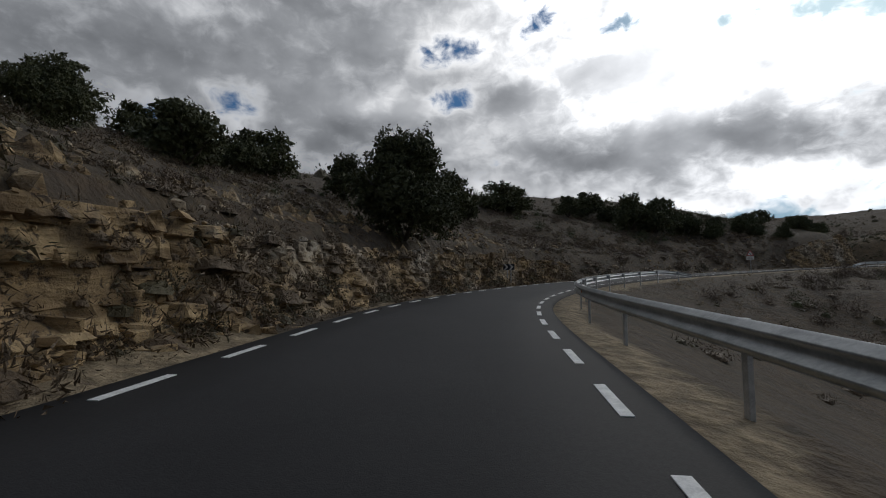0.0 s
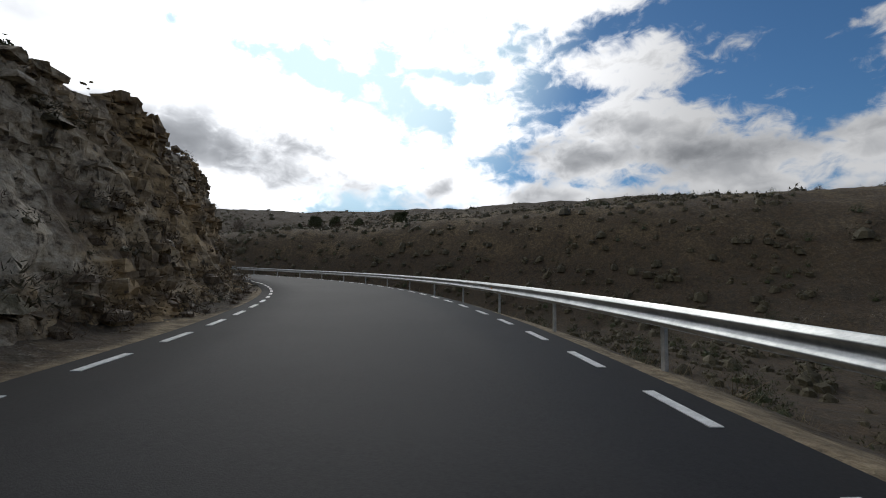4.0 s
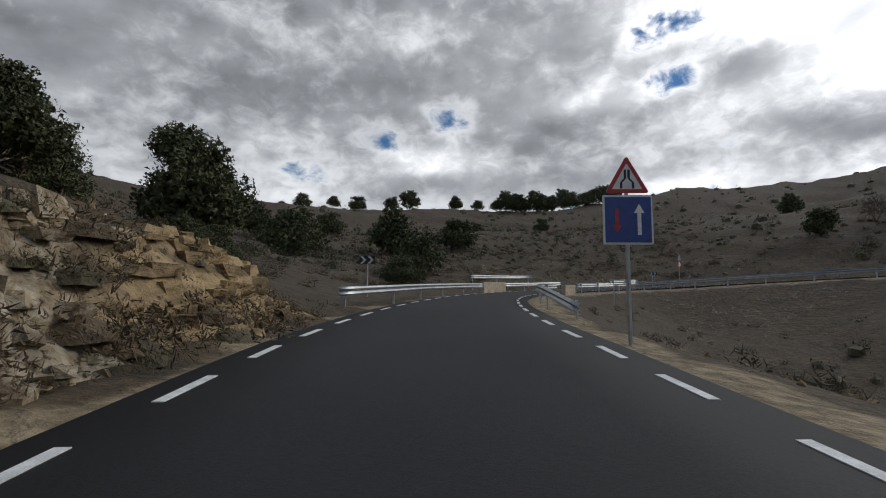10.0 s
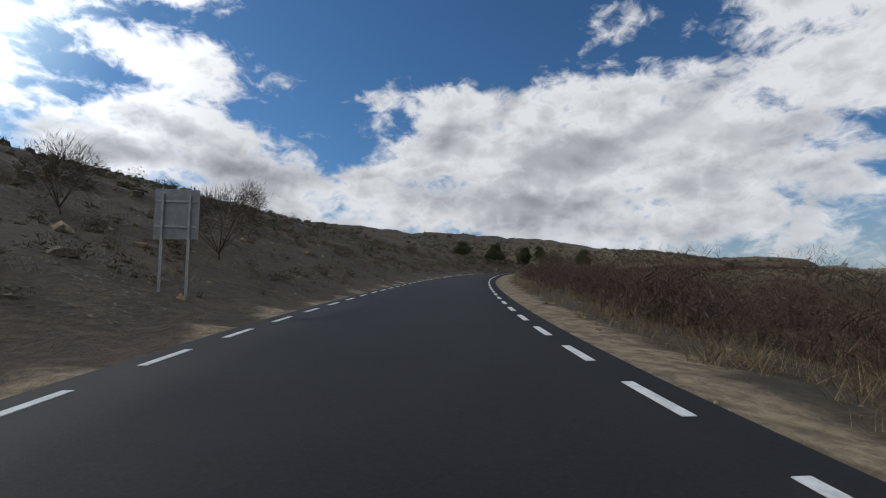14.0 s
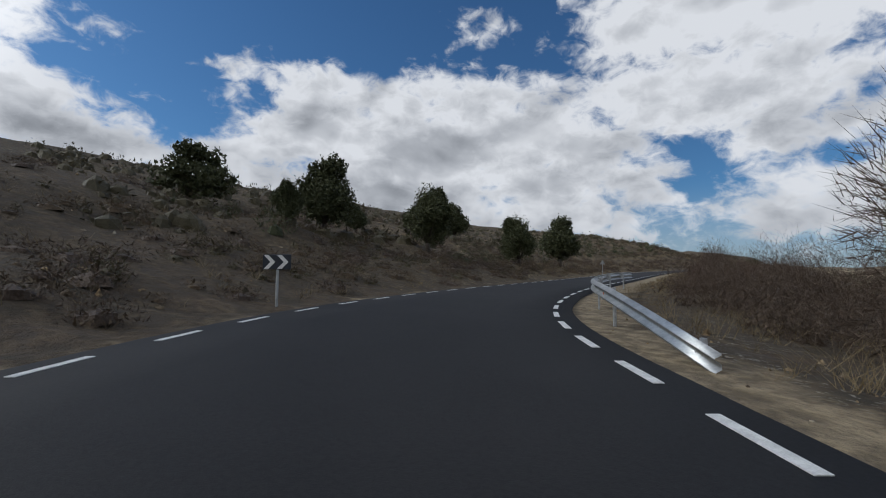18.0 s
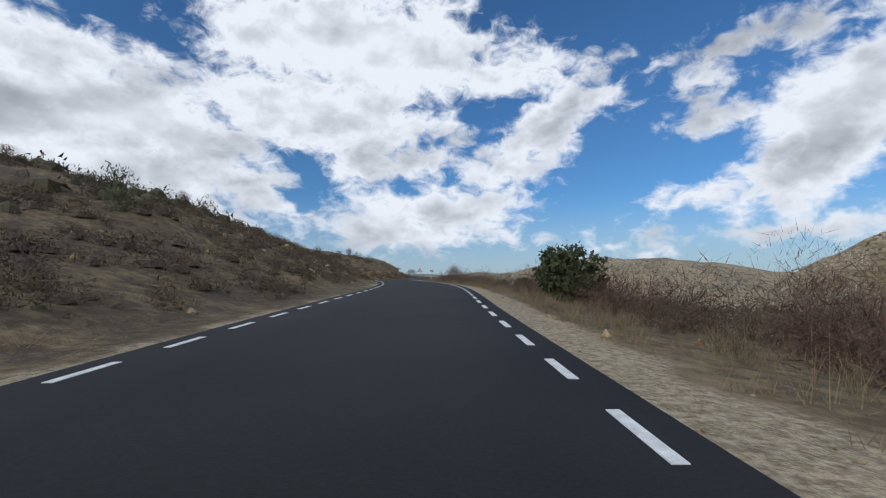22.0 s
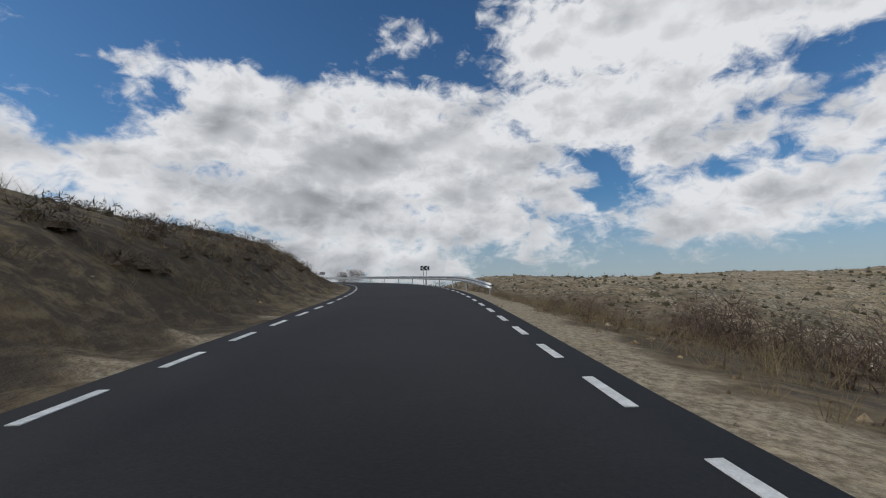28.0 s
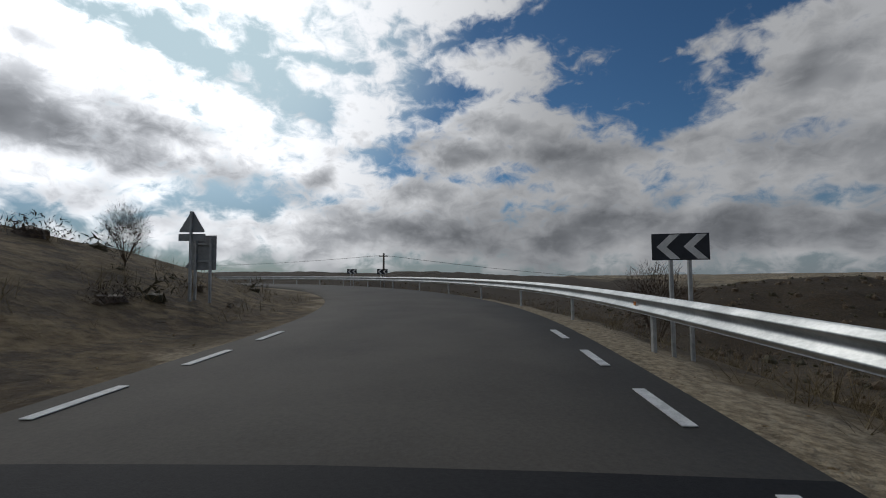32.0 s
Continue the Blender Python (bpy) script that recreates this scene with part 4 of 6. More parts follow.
GREY_RAIL = "weathered galvanised steel guard rail on posts beside the asphalt"
guard_rail(6, 69, 1.15, GREY_RAIL, dip1=0.45, flare1=0.5)
guard_rail(112, 203, 1.15, GREY_RAIL, dip0=0.45, dip1=0.45, flare0=0.4, flare1=0.5)
guard_rail(300.5, 321, 0.85, "guard rail at the approach of the narrow bridge", flare0=0.4, dip0=0.4)
guard_rail(326.2, 368, 0.95, "guard rail on the inside of the hairpin bend", flare1=0.5)
guard_rail(302, 322.6, -0.85, "guard rail on posts before the concrete parapet", flare0=0.6)
guard_rail(327.2, 337.5, -0.75, "short guard rail after the concrete parapet", flare1=0.4)
guard_rail(327.5, 336.5, -4.2, "raised guard rail of the old track above the stream", raised=0.75)
guard_rail(325, 333, 3.6, "short guard rail of the old track below the bend", raised=0.25)
guard_rail(476.8, 500, 0.95, GREY_RAIL, flare0=0.2, dip0=0.6, flare1=0.4)
guard_rail(664, 713, 0.9, GREY_RAIL, flare0=0.6, flare1=0.4, dip0=0.3, dip1=0.62)
guard_rail(755, 905, 1.15, "long galvanised steel guard rail along the curving road", flare0=0.7, dip0=0.35)

# ---------------------------------------------------------------- concrete parapet of the little bridge
parapet = new("bridge_parapet")
parapet.location = at(324.9, -(float(along(HALF, 324.9)) + 0.75))
parapet.location.z = float(np.interp(324.9, ST, LEVEL)) - 0.3
parapet.rotation_euler = (0, 0, heading(324.9))
tagged(parapet, "beige concrete bridge parapet between two guard rails", "parapet")
link("wall", block("wall", (4.6, 0.28, 0.9), M_CONCRETE, 0.02, (0, 0, 0.45)), parapet)
link("coping", block("coping", (4.64, 0.31, 0.22), M_CONCRETE, 0.02, (0, 0, 0.99)), parapet)
low = new("bridge_parapet")
low.location = at(324.2, float(along(HALF, 324.2)) + 0.85)
low.location.z = float(np.interp(324.2, ST, LEVEL)) - 0.4
low.rotation_euler = (0, 0, heading(324.2))
tagged(low, "short beige concrete parapet beside the hairpin rail", "parapet")
link("wall", block("wall", (3.2, 0.28, 0.9), M_CONCRETE, 0.02, (0, 0, 0.45)), low)
link("coping", block("coping", (3.24, 0.31, 0.18), M_CONCRETE, 0.02, (0, 0, 0.88)), low)


# ---------------------------------------------------------------- road signs
def post_mesh(high):
    return block("post", (0.05, 0.08, high), M_POST, 0.008, (0, 0, high / 2))


def stand(thing, s, d, turn=0.0, back=False):
    thing.location = at(s, d, -0.03)
    thing.rotation_euler = (0, 0, heading(s) - math.pi / 2 + (math.pi if back else 0) + radians(turn))
    return thing


def chevron_sign(s, d, arrows, turn=0.0, high=1.05, lone=False, label="", size=0.8):
    """Two chevrons on a dark board; arrows: 1 to the right, -1 to the left."""
    thing = tagged(stand(new("chevron_sign"), s, d, turn), label or "dark bend marker board with two white chevrons on posts", "road sign", "chevron signs at the bends")
    top = high + size / 2
    for x in ([0.0] if lone else [-0.13, 0.13]):
        link("post", post_mesh(top - 0.03), thing, "", Matrix.Translation((x, 0.05, 0)))
    board = link("board", block("board", (size, 0.025, size / 2), M_NAVY, 0.008, (0, 0, high + size / 4)), thing)
    link("back", block("back", (size * 0.96, 0.012, size * 0.46), M_SIGN_BACK, 0.003, (0, 0.0195, high + size / 4)), thing)
    c, w = size / 4, size * 0.17
    for k in (0, 1):
        x0 = (-0.46 + 0.47 * k) * size if arrows > 0 else (0.46 - 0.47 * k) * size
        a = arrows
        shape = [(x0, -c * .92), (x0 + a * w, -c * .92), (x0 + a * (w + c * .95), 0), (x0 + a * w, c * .92), (x0, c * .92), (x0 + a * c * .95, 0)]
        me = mesh_of("chevron", [(x, -0.0165, high + size / 4 + z) for x, z in shape] + [(x, -0.012, high + size / 4 + z) for x, z in shape],
                     [(0, 1, 2, 5), (5, 2, 3, 4), (11, 8, 7, 6), (10, 9, 8, 11)] + [(i, i + 6, (i + 1) % 6 + 6, (i + 1) % 6) for i in range(6)], M_WHITE)
        link("chevron", me, board, "white reflective chevron")
    return thing


def triangle_sign(s, d, symbol, turn=0.0, back=False, foot=1.55, side=0.9, label="", lower=None):
    thing = tagged(stand(new("warning_sign"), s, d, turn, back), label or "white warning triangle with a red border on a steel post", "road sign", "warning signs")
    link("post", post_mesh(foot + side * 0.8), thing, "", Matrix.Translation((0, 0.05, 0)))
    h = side * 0.866
    tri = [(-side / 2, foot), (side / 2, foot), (0, foot + h)]
    cx, cz = 0, foot + h / 3
    inner = [(cx + (x - cx) * 0.70, cz + (z - cz) * 0.70) for x, z in tri]
    link("back", plate("back", rounded(tri, 0.07), 0.016, M_SIGN_BACK, 0.008), thing, "bare grey back plate")
    link("face", plate("face", rounded([(cx + (x - cx) * 0.97, cz + (z - cz) * 0.97) for x, z in tri], 0.07), 0.004, M_WHITE, -0.002), thing)
    link("border", band("border", rounded(tri, 0.07), rounded(inner, 0.04), 0.004, M_RED, -0.0065), thing, "red border")
    if symbol == "bend_left" or symbol == "bend_right":
        q = -1 if symbol == "bend_left" else 1
        arc = [(q * (-0.08 + 0.17 * (1 - math.cos(a))), cz - 0.13 + 0.23 * math.sin(a)) for a in np.linspace(0, math.pi / 2, 8)]
        arc2 = [(q * (-0.01 + 0.10 * (1 - math.cos(a))), cz - 0.13 + 0.16 * math.sin(a)) for a in np.linspace(0, math.pi / 2, 8)]
        v = [(x, -0.010, z) for x, z in arc + arc2]
        link("symbol", mesh_of("symbol", v, [(i, i + 1, i + 9, i + 8) for i in range(7)], M_BLACK), thing, "black bend arrow")
    elif symbol == "narrow":
        for q in (-1, 1):
            shape = [(q * 0.13, cz - 0.15), (q * 0.13, cz - 0.04), (q * 0.055, cz + 0.04), (q * 0.055, cz + 0.2)]
            v = [(x, -0.010, z) for x, z in shape] + [(x - q * 0.045, -0.010, z) for x, z in shape]
            link("symbol", mesh_of("symbol", v, [(i, i + 1, i + 5, i + 4) for i in range(3)], M_BLACK), thing, "black narrowing line")
    if lower == "plates":
        for k in (0, 1):
            link("plate", block("plate", (0.75, 0.012, 0.16), M_WHITE, 0.004, (0, 0, foot - 0.14 - 0.2 * k)), thing, "small white text plate")
            link("writing", block("writing", (0.5, 0.004, 0.05), M_BLACK, 0, (0, -0.008, foot - 0.14 - 0.2 * k)), thing, "illegible black bar of text")
    elif lower == "back_plate":
        link("plate", block("plate", (0.62, 0.014, 0.17), M_SIGN_BACK, 0.004, (0, 0, foot - 0.12)), thing, "small grey plate")
    elif lower == "priority":
        board = link("board", block("board", (0.9, 0.02, 0.9), M_WHITE, 0.02, (0, 0, foot - 0.49)), thing, "white rim of the square board")
        link("face", block("face", (0.83, 0.006, 0.83), M_BLUE, 0, (0, -0.012, foot - 0.49)), board, "blue square face")
        z = foot - 0.49
        link("arrow", mesh_of("arrow", [(x + 0.2, -0.017, z + y) for x, y in ((-.035, -.28), (.035, -.28), (.035, .12), (.095, .12), (0, .29), (-.095, .12), (-.035, .12))],
                              [(0, 1, 2, 6), (6, 2, 3), (6, 3, 4), (6, 4, 5)], M_WHITE), board, "white arrow")
        link("arrow", mesh_of("arrow", [(x - 0.2, -0.017, z - y) for x, y in ((-.03, -.2), (.03, -.2), (.03, .1), (.08, .1), (0, .24), (-.08, .1), (-.03, .1))],
                              [(6, 2, 1, 0), (3, 2, 6), (4, 3, 6), (5, 4, 6)], M_RED), board, "small red arrow")
    return thing


def board_sign(s, d, wide, tall, foot, turn=0.0, label=""):
    """A large board seen from behind."""
    thing = tagged(stand(new("sign_board"), s, d, turn, True), label, "road sign")
    for x in (-wide * 0.3, wide * 0.3):
        link("post", post_mesh(foot + tall * 0.9), thing, "", Matrix.Translation((x, 0.06, 0)))
    link("board", block("board", (wide, 0.03, tall), M_SIGN_BACK, 0.008, (0, 0, foot + tall / 2)), thing, "bare grey back of the board")
    link("face", block("face", (wide * 0.97, 0.006, tall * 0.97), M_WHITE, 0, (0, -0.018, foot + tall / 2)), thing)
    for z in (0.25, 0.75):
        link("rail", block("rail", (wide * 0.9, 0.03, 0.05), M_POST, 0.004, (0, 0.03, foot + tall * z)), thing)
    return thing


chevron_sign(53.2, -3.7, 1, 8, 1.0)
triangle_sign(86.5, 3.05, "bend_left", 0, False, 1.95, 0.75, "warning triangle with two small plates on one post", "plates")
chevron_sign(186.2, 5.05, -1, -14, 1.68)
triangle_sign(273, 3.9, "bend_right", 0, False, 2.05)
triangle_sign(296, 3.4, "narrow", 0, False, 2.75, 0.8, "narrow road triangle above a blue priority board", "priority")
chevron_sign(309, -5.2, 1, 0, 1.6, True)
chevron_sign(346.5, -5.8, 1, 52, 1.4)
chevron_sign(482.7, -4.2, 1, 5, 1.05, True)
board_sign(385.5, -5.7, 1.0, 1.25, 1.4, 14, "grey back of a square sign board on the bank")
triangle_sign(539.5, -4.3, "bend_right", 0, True, 1.5, 0.72, "grey back of a warning triangle on a post")
triangle_sign(652, 3.75, "bend_left", 0, False, 1.45, 0.8)
chevron_sign(701.0, 4.33, -1, -12, 1.62, size=0.88)
chevron_sign(772.6, 4.15, -1, -14, 1.45)
chevron_sign(802, 4.6, -1, -14, 1.5)
chevron_sign(843.4, 4.1, -1, -10, 1.5)
chevron_sign(870.5, 4.4, -1, -25, 1.2)
chevron_sign(875, 4.2, -1, -28, 1.2)
triangle_sign(847.5, -5.4, "bend_right", 0, True, 1.65, 0.62, "grey back of a warning triangle with a small plate", "back_plate")
board_sign(848, -5.3, 0.58, 0.85, 0.8, 0, "grey back of an upright sign board on two posts")
triangle_sign(884, -6, "bend_right", 0, True, 1.2, 0.75, "distant grey back of a warning triangle")

# a tall sign seen nearly edge-on at the hairpin: a triangle over a round one
edge_sign = tagged(stand(new("tall_sign"), 348.5, -5.2, 142), "tall post with a triangle over a round sign", "road sign")
link("post", post_mesh(3.6), edge_sign, "", Matrix.Translation((0, 0.05, 0)))
link("triangle", plate("triangle", rounded([(-.4, 2.95), (.4, 2.95), (0, 3.65)], 0.06), 0.016, M_SIGN_BACK), edge_sign, "grey triangular plate")
link("disc", plate("disc", [(0.32 * math.cos(a), 2.5 + 0.32 * math.sin(a)) for a in np.linspace(0, 2 * math.pi, 28, endpoint=False)], 0.016, M_WHITE), edge_sign, "white round plate")
link("rim", band("rim", [(0.32 * math.cos(a), 2.5 + 0.32 * math.sin(a)) for a in np.linspace(0, 2 * math.pi, 28, endpoint=False)],
                 [(0.25 * math.cos(a), 2.5 + 0.25 * math.sin(a)) for a in np.linspace(0, 2 * math.pi, 28, endpoint=False)], 0.004, M_RED, -0.011), edge_sign, "red rim")

# slim roadside markers
for s, d in ((470, 5.2), (328, -7.5)):
    marker = tagged(stand(new("marker_post"), s, d), "slim pale marker post at the road edge", "marker post", "marker posts")
    link("shaft", block("shaft", (0.06, 0.04, 0.6), M_WHITE, 0.01, (0, 0, 0.29)), marker)
    link("band", block("band", (0.064, 0.044, 0.09), M_BLACK, 0.006, (0, 0, 0.5)), marker, "black band")

# utility pole with its wires
pole = tagged(new("utility_pole"), "weathered wooden utility pole with sagging wires", "utility pole")
pole.location = at(878, 9.6, -0.1)
v, f = tube("shaft", [(0, 0, 0), (0, 0, 2.5), (0.05, 0, 5.2)], [0.13, 0.11, 0.085], M_WOOD, 9)
link("shaft", mesh_of("shaft", v, f, M_WOOD, True), pole)
link("crossarm", block("crossarm", (0.07, 0.9, 0.08), M_WOOD, 0.01, (0.05, 0, 4.9)), pole)
for end in ((26, -40, -3.2), (24, 55, 0.5)):
    k = np.linspace(0, 1, 14)
    v, f = tube("wire", np.stack([0.05 + k * end[0], k * end[1], 5.0 + k * end[2] - 1.6 * k * (1 - k) * 4 * 0.4], 1), [0.018] * 14, M_WIRE, 5)
    link("wire", mesh_of("wire", v, f, M_WIRE), pole, "thin dark wire")


# ---------------------------------------------------------------- plants: shapes in arrays
rng = np.random.RandomState(11)


def slivers(centres, size, rg, slim=0.45, aim=0.0):
    """A small pointed leaf or twig at every centre, turned at random, or outwards and up by aim."""
    n = len(centres)
    a = rg.normal(size=(n, 3))
    a /= np.linalg.norm(a, axis=1)[:, None]
    if aim:
        out = centres - centres.mean(0) * np.array([1, 1, 0.0])
        out = out / (np.linalg.norm(out, axis=1)[:, None] + 1e-6) + np.array([0, 0, 0.5])
        a = a + out * aim
        a /= np.linalg.norm(a, axis=1)[:, None]
    b = np.cross(a, rg.normal(size=(n, 3)))
    b /= np.linalg.norm(b, axis=1)[:, None]
    sz = size * rg.uniform(0.6, 1.4, (n, 1))
    v = np.stack([centres - a * sz - b * sz * slim, centres - a * sz * 0.6 + b * sz * slim, centres + a * sz], 1).reshape(-1, 3)
    return v, np.arange(3 * n).reshape(n, 3)


def limbs(rg, trunk_h, reach, rise, count, r0, twigs=0, apart=None):
    """Trunk and limbs of tapered tubes, in one mesh or, with apart, each in a list."""
    V, F = [], []

    def add(points, radii, sides):
        v, f = tube("limb", points, radii, None, sides)
        if apart is not None:
            apart.append((v, f))
        k = len(V)
        V.extend(v)
        F.extend([tuple(k + i for i in q) for q in f])

    lean = rg.uniform(-0.12, 0.12, 2)
    top = np.array([lean[0] * trunk_h, lean[1] * trunk_h, trunk_h])
    add([(0, 0, -0.25), top * 0.5 + np.array([0.04, -0.03, 0]), top], [r0 * 1.25, r0, r0 * 0.8], 8)
    for i in range(count):
        a = 2 * math.pi * (i + rg.uniform(-0.3, 0.3)) / count
        e = np.array([math.cos(a) * reach, math.sin(a) * reach, rise]) * rg.uniform(0.7, 1.1)
        start = top * rg.uniform(0.7, 1.0)
        mid = start + e * 0.5 + np.array([0, 0, rise * 0.12]) + rg.normal(size=3) * 0.06 * reach
        add([start, mid, start + e], [r0 * 0.5, r0 * 0.33, r0 * 0.1], 5)
        for _ in range(twigs):
            q = mid + (start + e - mid) * rg.uniform(-0.6, 1.0)
            w = q + np.array([rg.normal() * 0.45, rg.normal() * 0.45, rg.uniform(0.15, 0.75)]) * reach * 0.6
            m2 = (q + w) / 2 + rg.normal(size=3) * 0.06 * reach
            add([q, m2, w], [r0 * 0.16, r0 * 0.10, r0 * 0.035], 3)
            for _ in range(4):
                z = m2 + (w - m2) * rg.uniform(0, 1)
                add([z, z + np.array([rg.normal() * 0.3, rg.normal() * 0.3, rg.uniform(0.05, 0.5)]) * reach * 0.35], [r0 * 0.07, r0 * 0.02], 3)
    return V, F


def join(parts):
    V, F, k = [], [], 0
    for v, f in parts:
        V.append(v)
        F.append(f + k)
        k += len(v)
    return np.vstack(V), np.vstack(F)


def lobe_leaves(rg, lobes, count, size, inner):
    """Leaves over a cluster of lobes (centre and radii), with larger sprays of leaves filling their inside."""
    share = np.array([r[3] * r[4] + r[3] * r[5] for r in lobes])
    out = []
    for row, k in zip(lobes, (count * share / share.sum()).astype(int)):
        c, r = np.array(row[:3]), np.array(row[3:])
        heads = rg.normal(size=(max(2, k // 14), 3))
        heads /= np.linalg.norm(heads, axis=1)[:, None]
        heads *= rg.uniform(0.84, 1.02, (len(heads), 1))
        p = heads[rg.randint(0, len(heads), k)] + rg.normal(size=(k, 3)) * 0.11
        out.append(slivers(c + p * r, size, rg, 0.6))
        q = rg.normal(size=(max(1, int(k * inner)), 3))
        q *= (rg.uniform(0, 1, (len(q), 1)) ** 0.4 * 0.78) / np.linalg.norm(q, axis=1)[:, None]
        out.append(slivers(c + q * r * 0.92, min(size * 2.0, 0.22), rg, 0.7))
    return join(out)


def oak(seed, wide, high, stem, leaves=12500, size=0.08):
    """A holm oak of about the given width and height, standing at the origin."""
    rg = np.random.RandomState(seed)
    thing = new("holm_oak")
    crown_h = high - stem
    pieces = []
    limbs(rg, stem * 1.15, wide * 0.36, crown_h * 0.5, 5, 0.05 * high ** 0.8, 0, pieces)
    for k, (v, f) in enumerate(pieces):
        part_name = "limb" if k else "trunk"
        link(part_name, mesh_of(part_name, v, f, M_BARK, True), thing)
    w = wide / 2
    lobes = [(0, 0, stem + crown_h * 0.46, w * 0.60, w * 0.60, crown_h * 0.44)]
    for i in range(7):
        a = 2 * math.pi * (i + rg.uniform(-0.3, 0.3)) / 7
        r = rg.uniform(0.30, 0.44)
        lobes.append((math.cos(a) * w * (0.95 - r), math.sin(a) * w * (0.95 - r), stem + crown_h * rg.uniform(0.24, 0.5), w * r * 1.1, w * r * 1.1, crown_h * rg.uniform(0.2, 0.28)))
    for i in range(5):
        a, r = rg.uniform(0, 2 * math.pi), rg.uniform(0.24, 0.36)
        q = rg.uniform(0.15, 0.5)
        lobes.append((math.cos(a) * w * q, math.sin(a) * w * q, stem + crown_h * rg.uniform(0.62, 0.82), w * r * 1.15, w * r * 1.15, crown_h * rg.uniform(0.14, 0.2)))
    v, f = lobe_leaves(rg, lobes, leaves, size, 0.26)
    link("crown", array_mesh("crown", v, f, M_OAK_LEAF), thing, "dense dark green crown")
    return thing


def bare_tree(seed, wide, high, name="bare_tree"):
    """A leafless shrub: branching stems in a haze of fine twigs."""
    rg = np.random.RandomState(seed)
    thing = new(name)
    pieces = []
    limbs(rg, high * 0.14, wide * 0.46, high * 0.62, 13, 0.011 * high, 7, pieces)
    V, F = [], []
    for v, f in pieces[1:]:
        k = len(V)
        V.extend(v)
        F.extend([tuple(k + i for i in q) for q in f])
    link("trunk", mesh_of("trunk", *pieces[0], M_BARK, True), thing)
    n = 3400
    u = rg.normal(size=(n, 3))
    u[:, 2] += 0.25
    u /= np.linalg.norm(u, axis=1)[:, None]
    knots = rg.normal(size=(9, 3)) * 0.4
    reach = rg.uniform(0.3, 1.0, (n, 1)) * (0.8 + 0.3 * np.max(u @ knots.T, axis=1)[:, None])
    a = u * np.array([wide * 0.5, wide * 0.5, high * 0.43]) * reach + np.array([0, 0, high * 0.54])
    b = a + (u * 0.7 + rg.normal(size=(n, 3)) * 0.4 + np.array([0, 0, 0.35])) * high * rg.uniform(0.05, 0.12, (n, 1))
    w = np.cross(b - a, rg.normal(size=(n, 3)))
    w *= 0.0065 / np.linalg.norm(w, axis=1)[:, None]
    v = np.stack([a - w, a + w, b], 1).reshape(-1, 3)
    k = len(V)
    V.extend(v)
    F.extend([(k + 3 * i, k + 3 * i + 1, k + 3 * i + 2) for i in range(n)])
    link("crown", mesh_of("crown", V, F, M_TWIG), thing, "leafless brown branches in a haze of twigs")
    return thing


def leaf_bush(seed, wide, high, leaves, size, slim=0.45):
    """A small bush: a hemisphere of leaves and twigs standing outwards, filled by larger sprays."""
    rg = np.random.RandomState(seed)
    lumps = rg.normal(size=(5, 3)) * 0.35

    def spread(n, lo, hi):
        u = rg.normal(size=(n, 3))
        u[:, 2] = np.abs(u[:, 2])
        u /= np.linalg.norm(u, axis=1)[:, None]
        r = rg.uniform(lo, hi, (n, 1)) * (0.85 + 0.3 * np.max(u @ lumps.T, axis=1)[:, None])
        return u * r * np.array([wide / 2, wide / 2, high])

    k = max(4, int(leaves / 2.2))
    return join([slivers(spread(leaves, 0.7, 1.1), size, rg, slim, 0.7), slivers(spread(k, 0.1, 0.75), size * 1.25, rg, 0.45 if slim > 0.3 else 0.28 if slim > 0.15 else 0.16 if slim > 0.06 else 0.05, 0.5)])


def tuft(seed, wide, high, blades):
    rg = np.random.RandomState(seed)
    root = rg.normal(size=(blades, 2)) * wide * 0.2
    tip = root + rg.normal(size=(blades, 2)) * wide * 0.5
    h = high * rg.uniform(0.5, 1.1, blades)
    ang = rg.uniform(0, 2 * math.pi, blades)
    w = np.c_[np.cos(ang), np.sin(ang), np.zeros(blades)] * 0.0055
    a, c = np.c_[root, np.zeros(blades) - 0.04], np.c_[tip, h]
    v = np.stack([a - w, a + w, c], 1).reshape(-1, 3)
    return v, np.arange(3 * blades).reshape(blades, 3)


def stone(seed):
    rg = np.random.RandomState(seed)
    bm = bmesh.new()
    bmesh.ops.create_icosphere(bm, subdivisions=1, radius=0.5)
    v = np.array([tuple(q.co) for q in bm.verts])
    f = np.array([[q.index for q in p.verts] for p in bm.faces])
    bm.free()
    v *= rg.uniform(0.7, 1.2, (len(v), 1))
    for _ in range(4):
        n = rg.normal(size=3)
        n /= np.linalg.norm(n)
        d = v @ n
        v -= np.maximum(d - 0.26, 0)[:, None] * n
    return v * rg.uniform(0.6, 1.2, 3), f


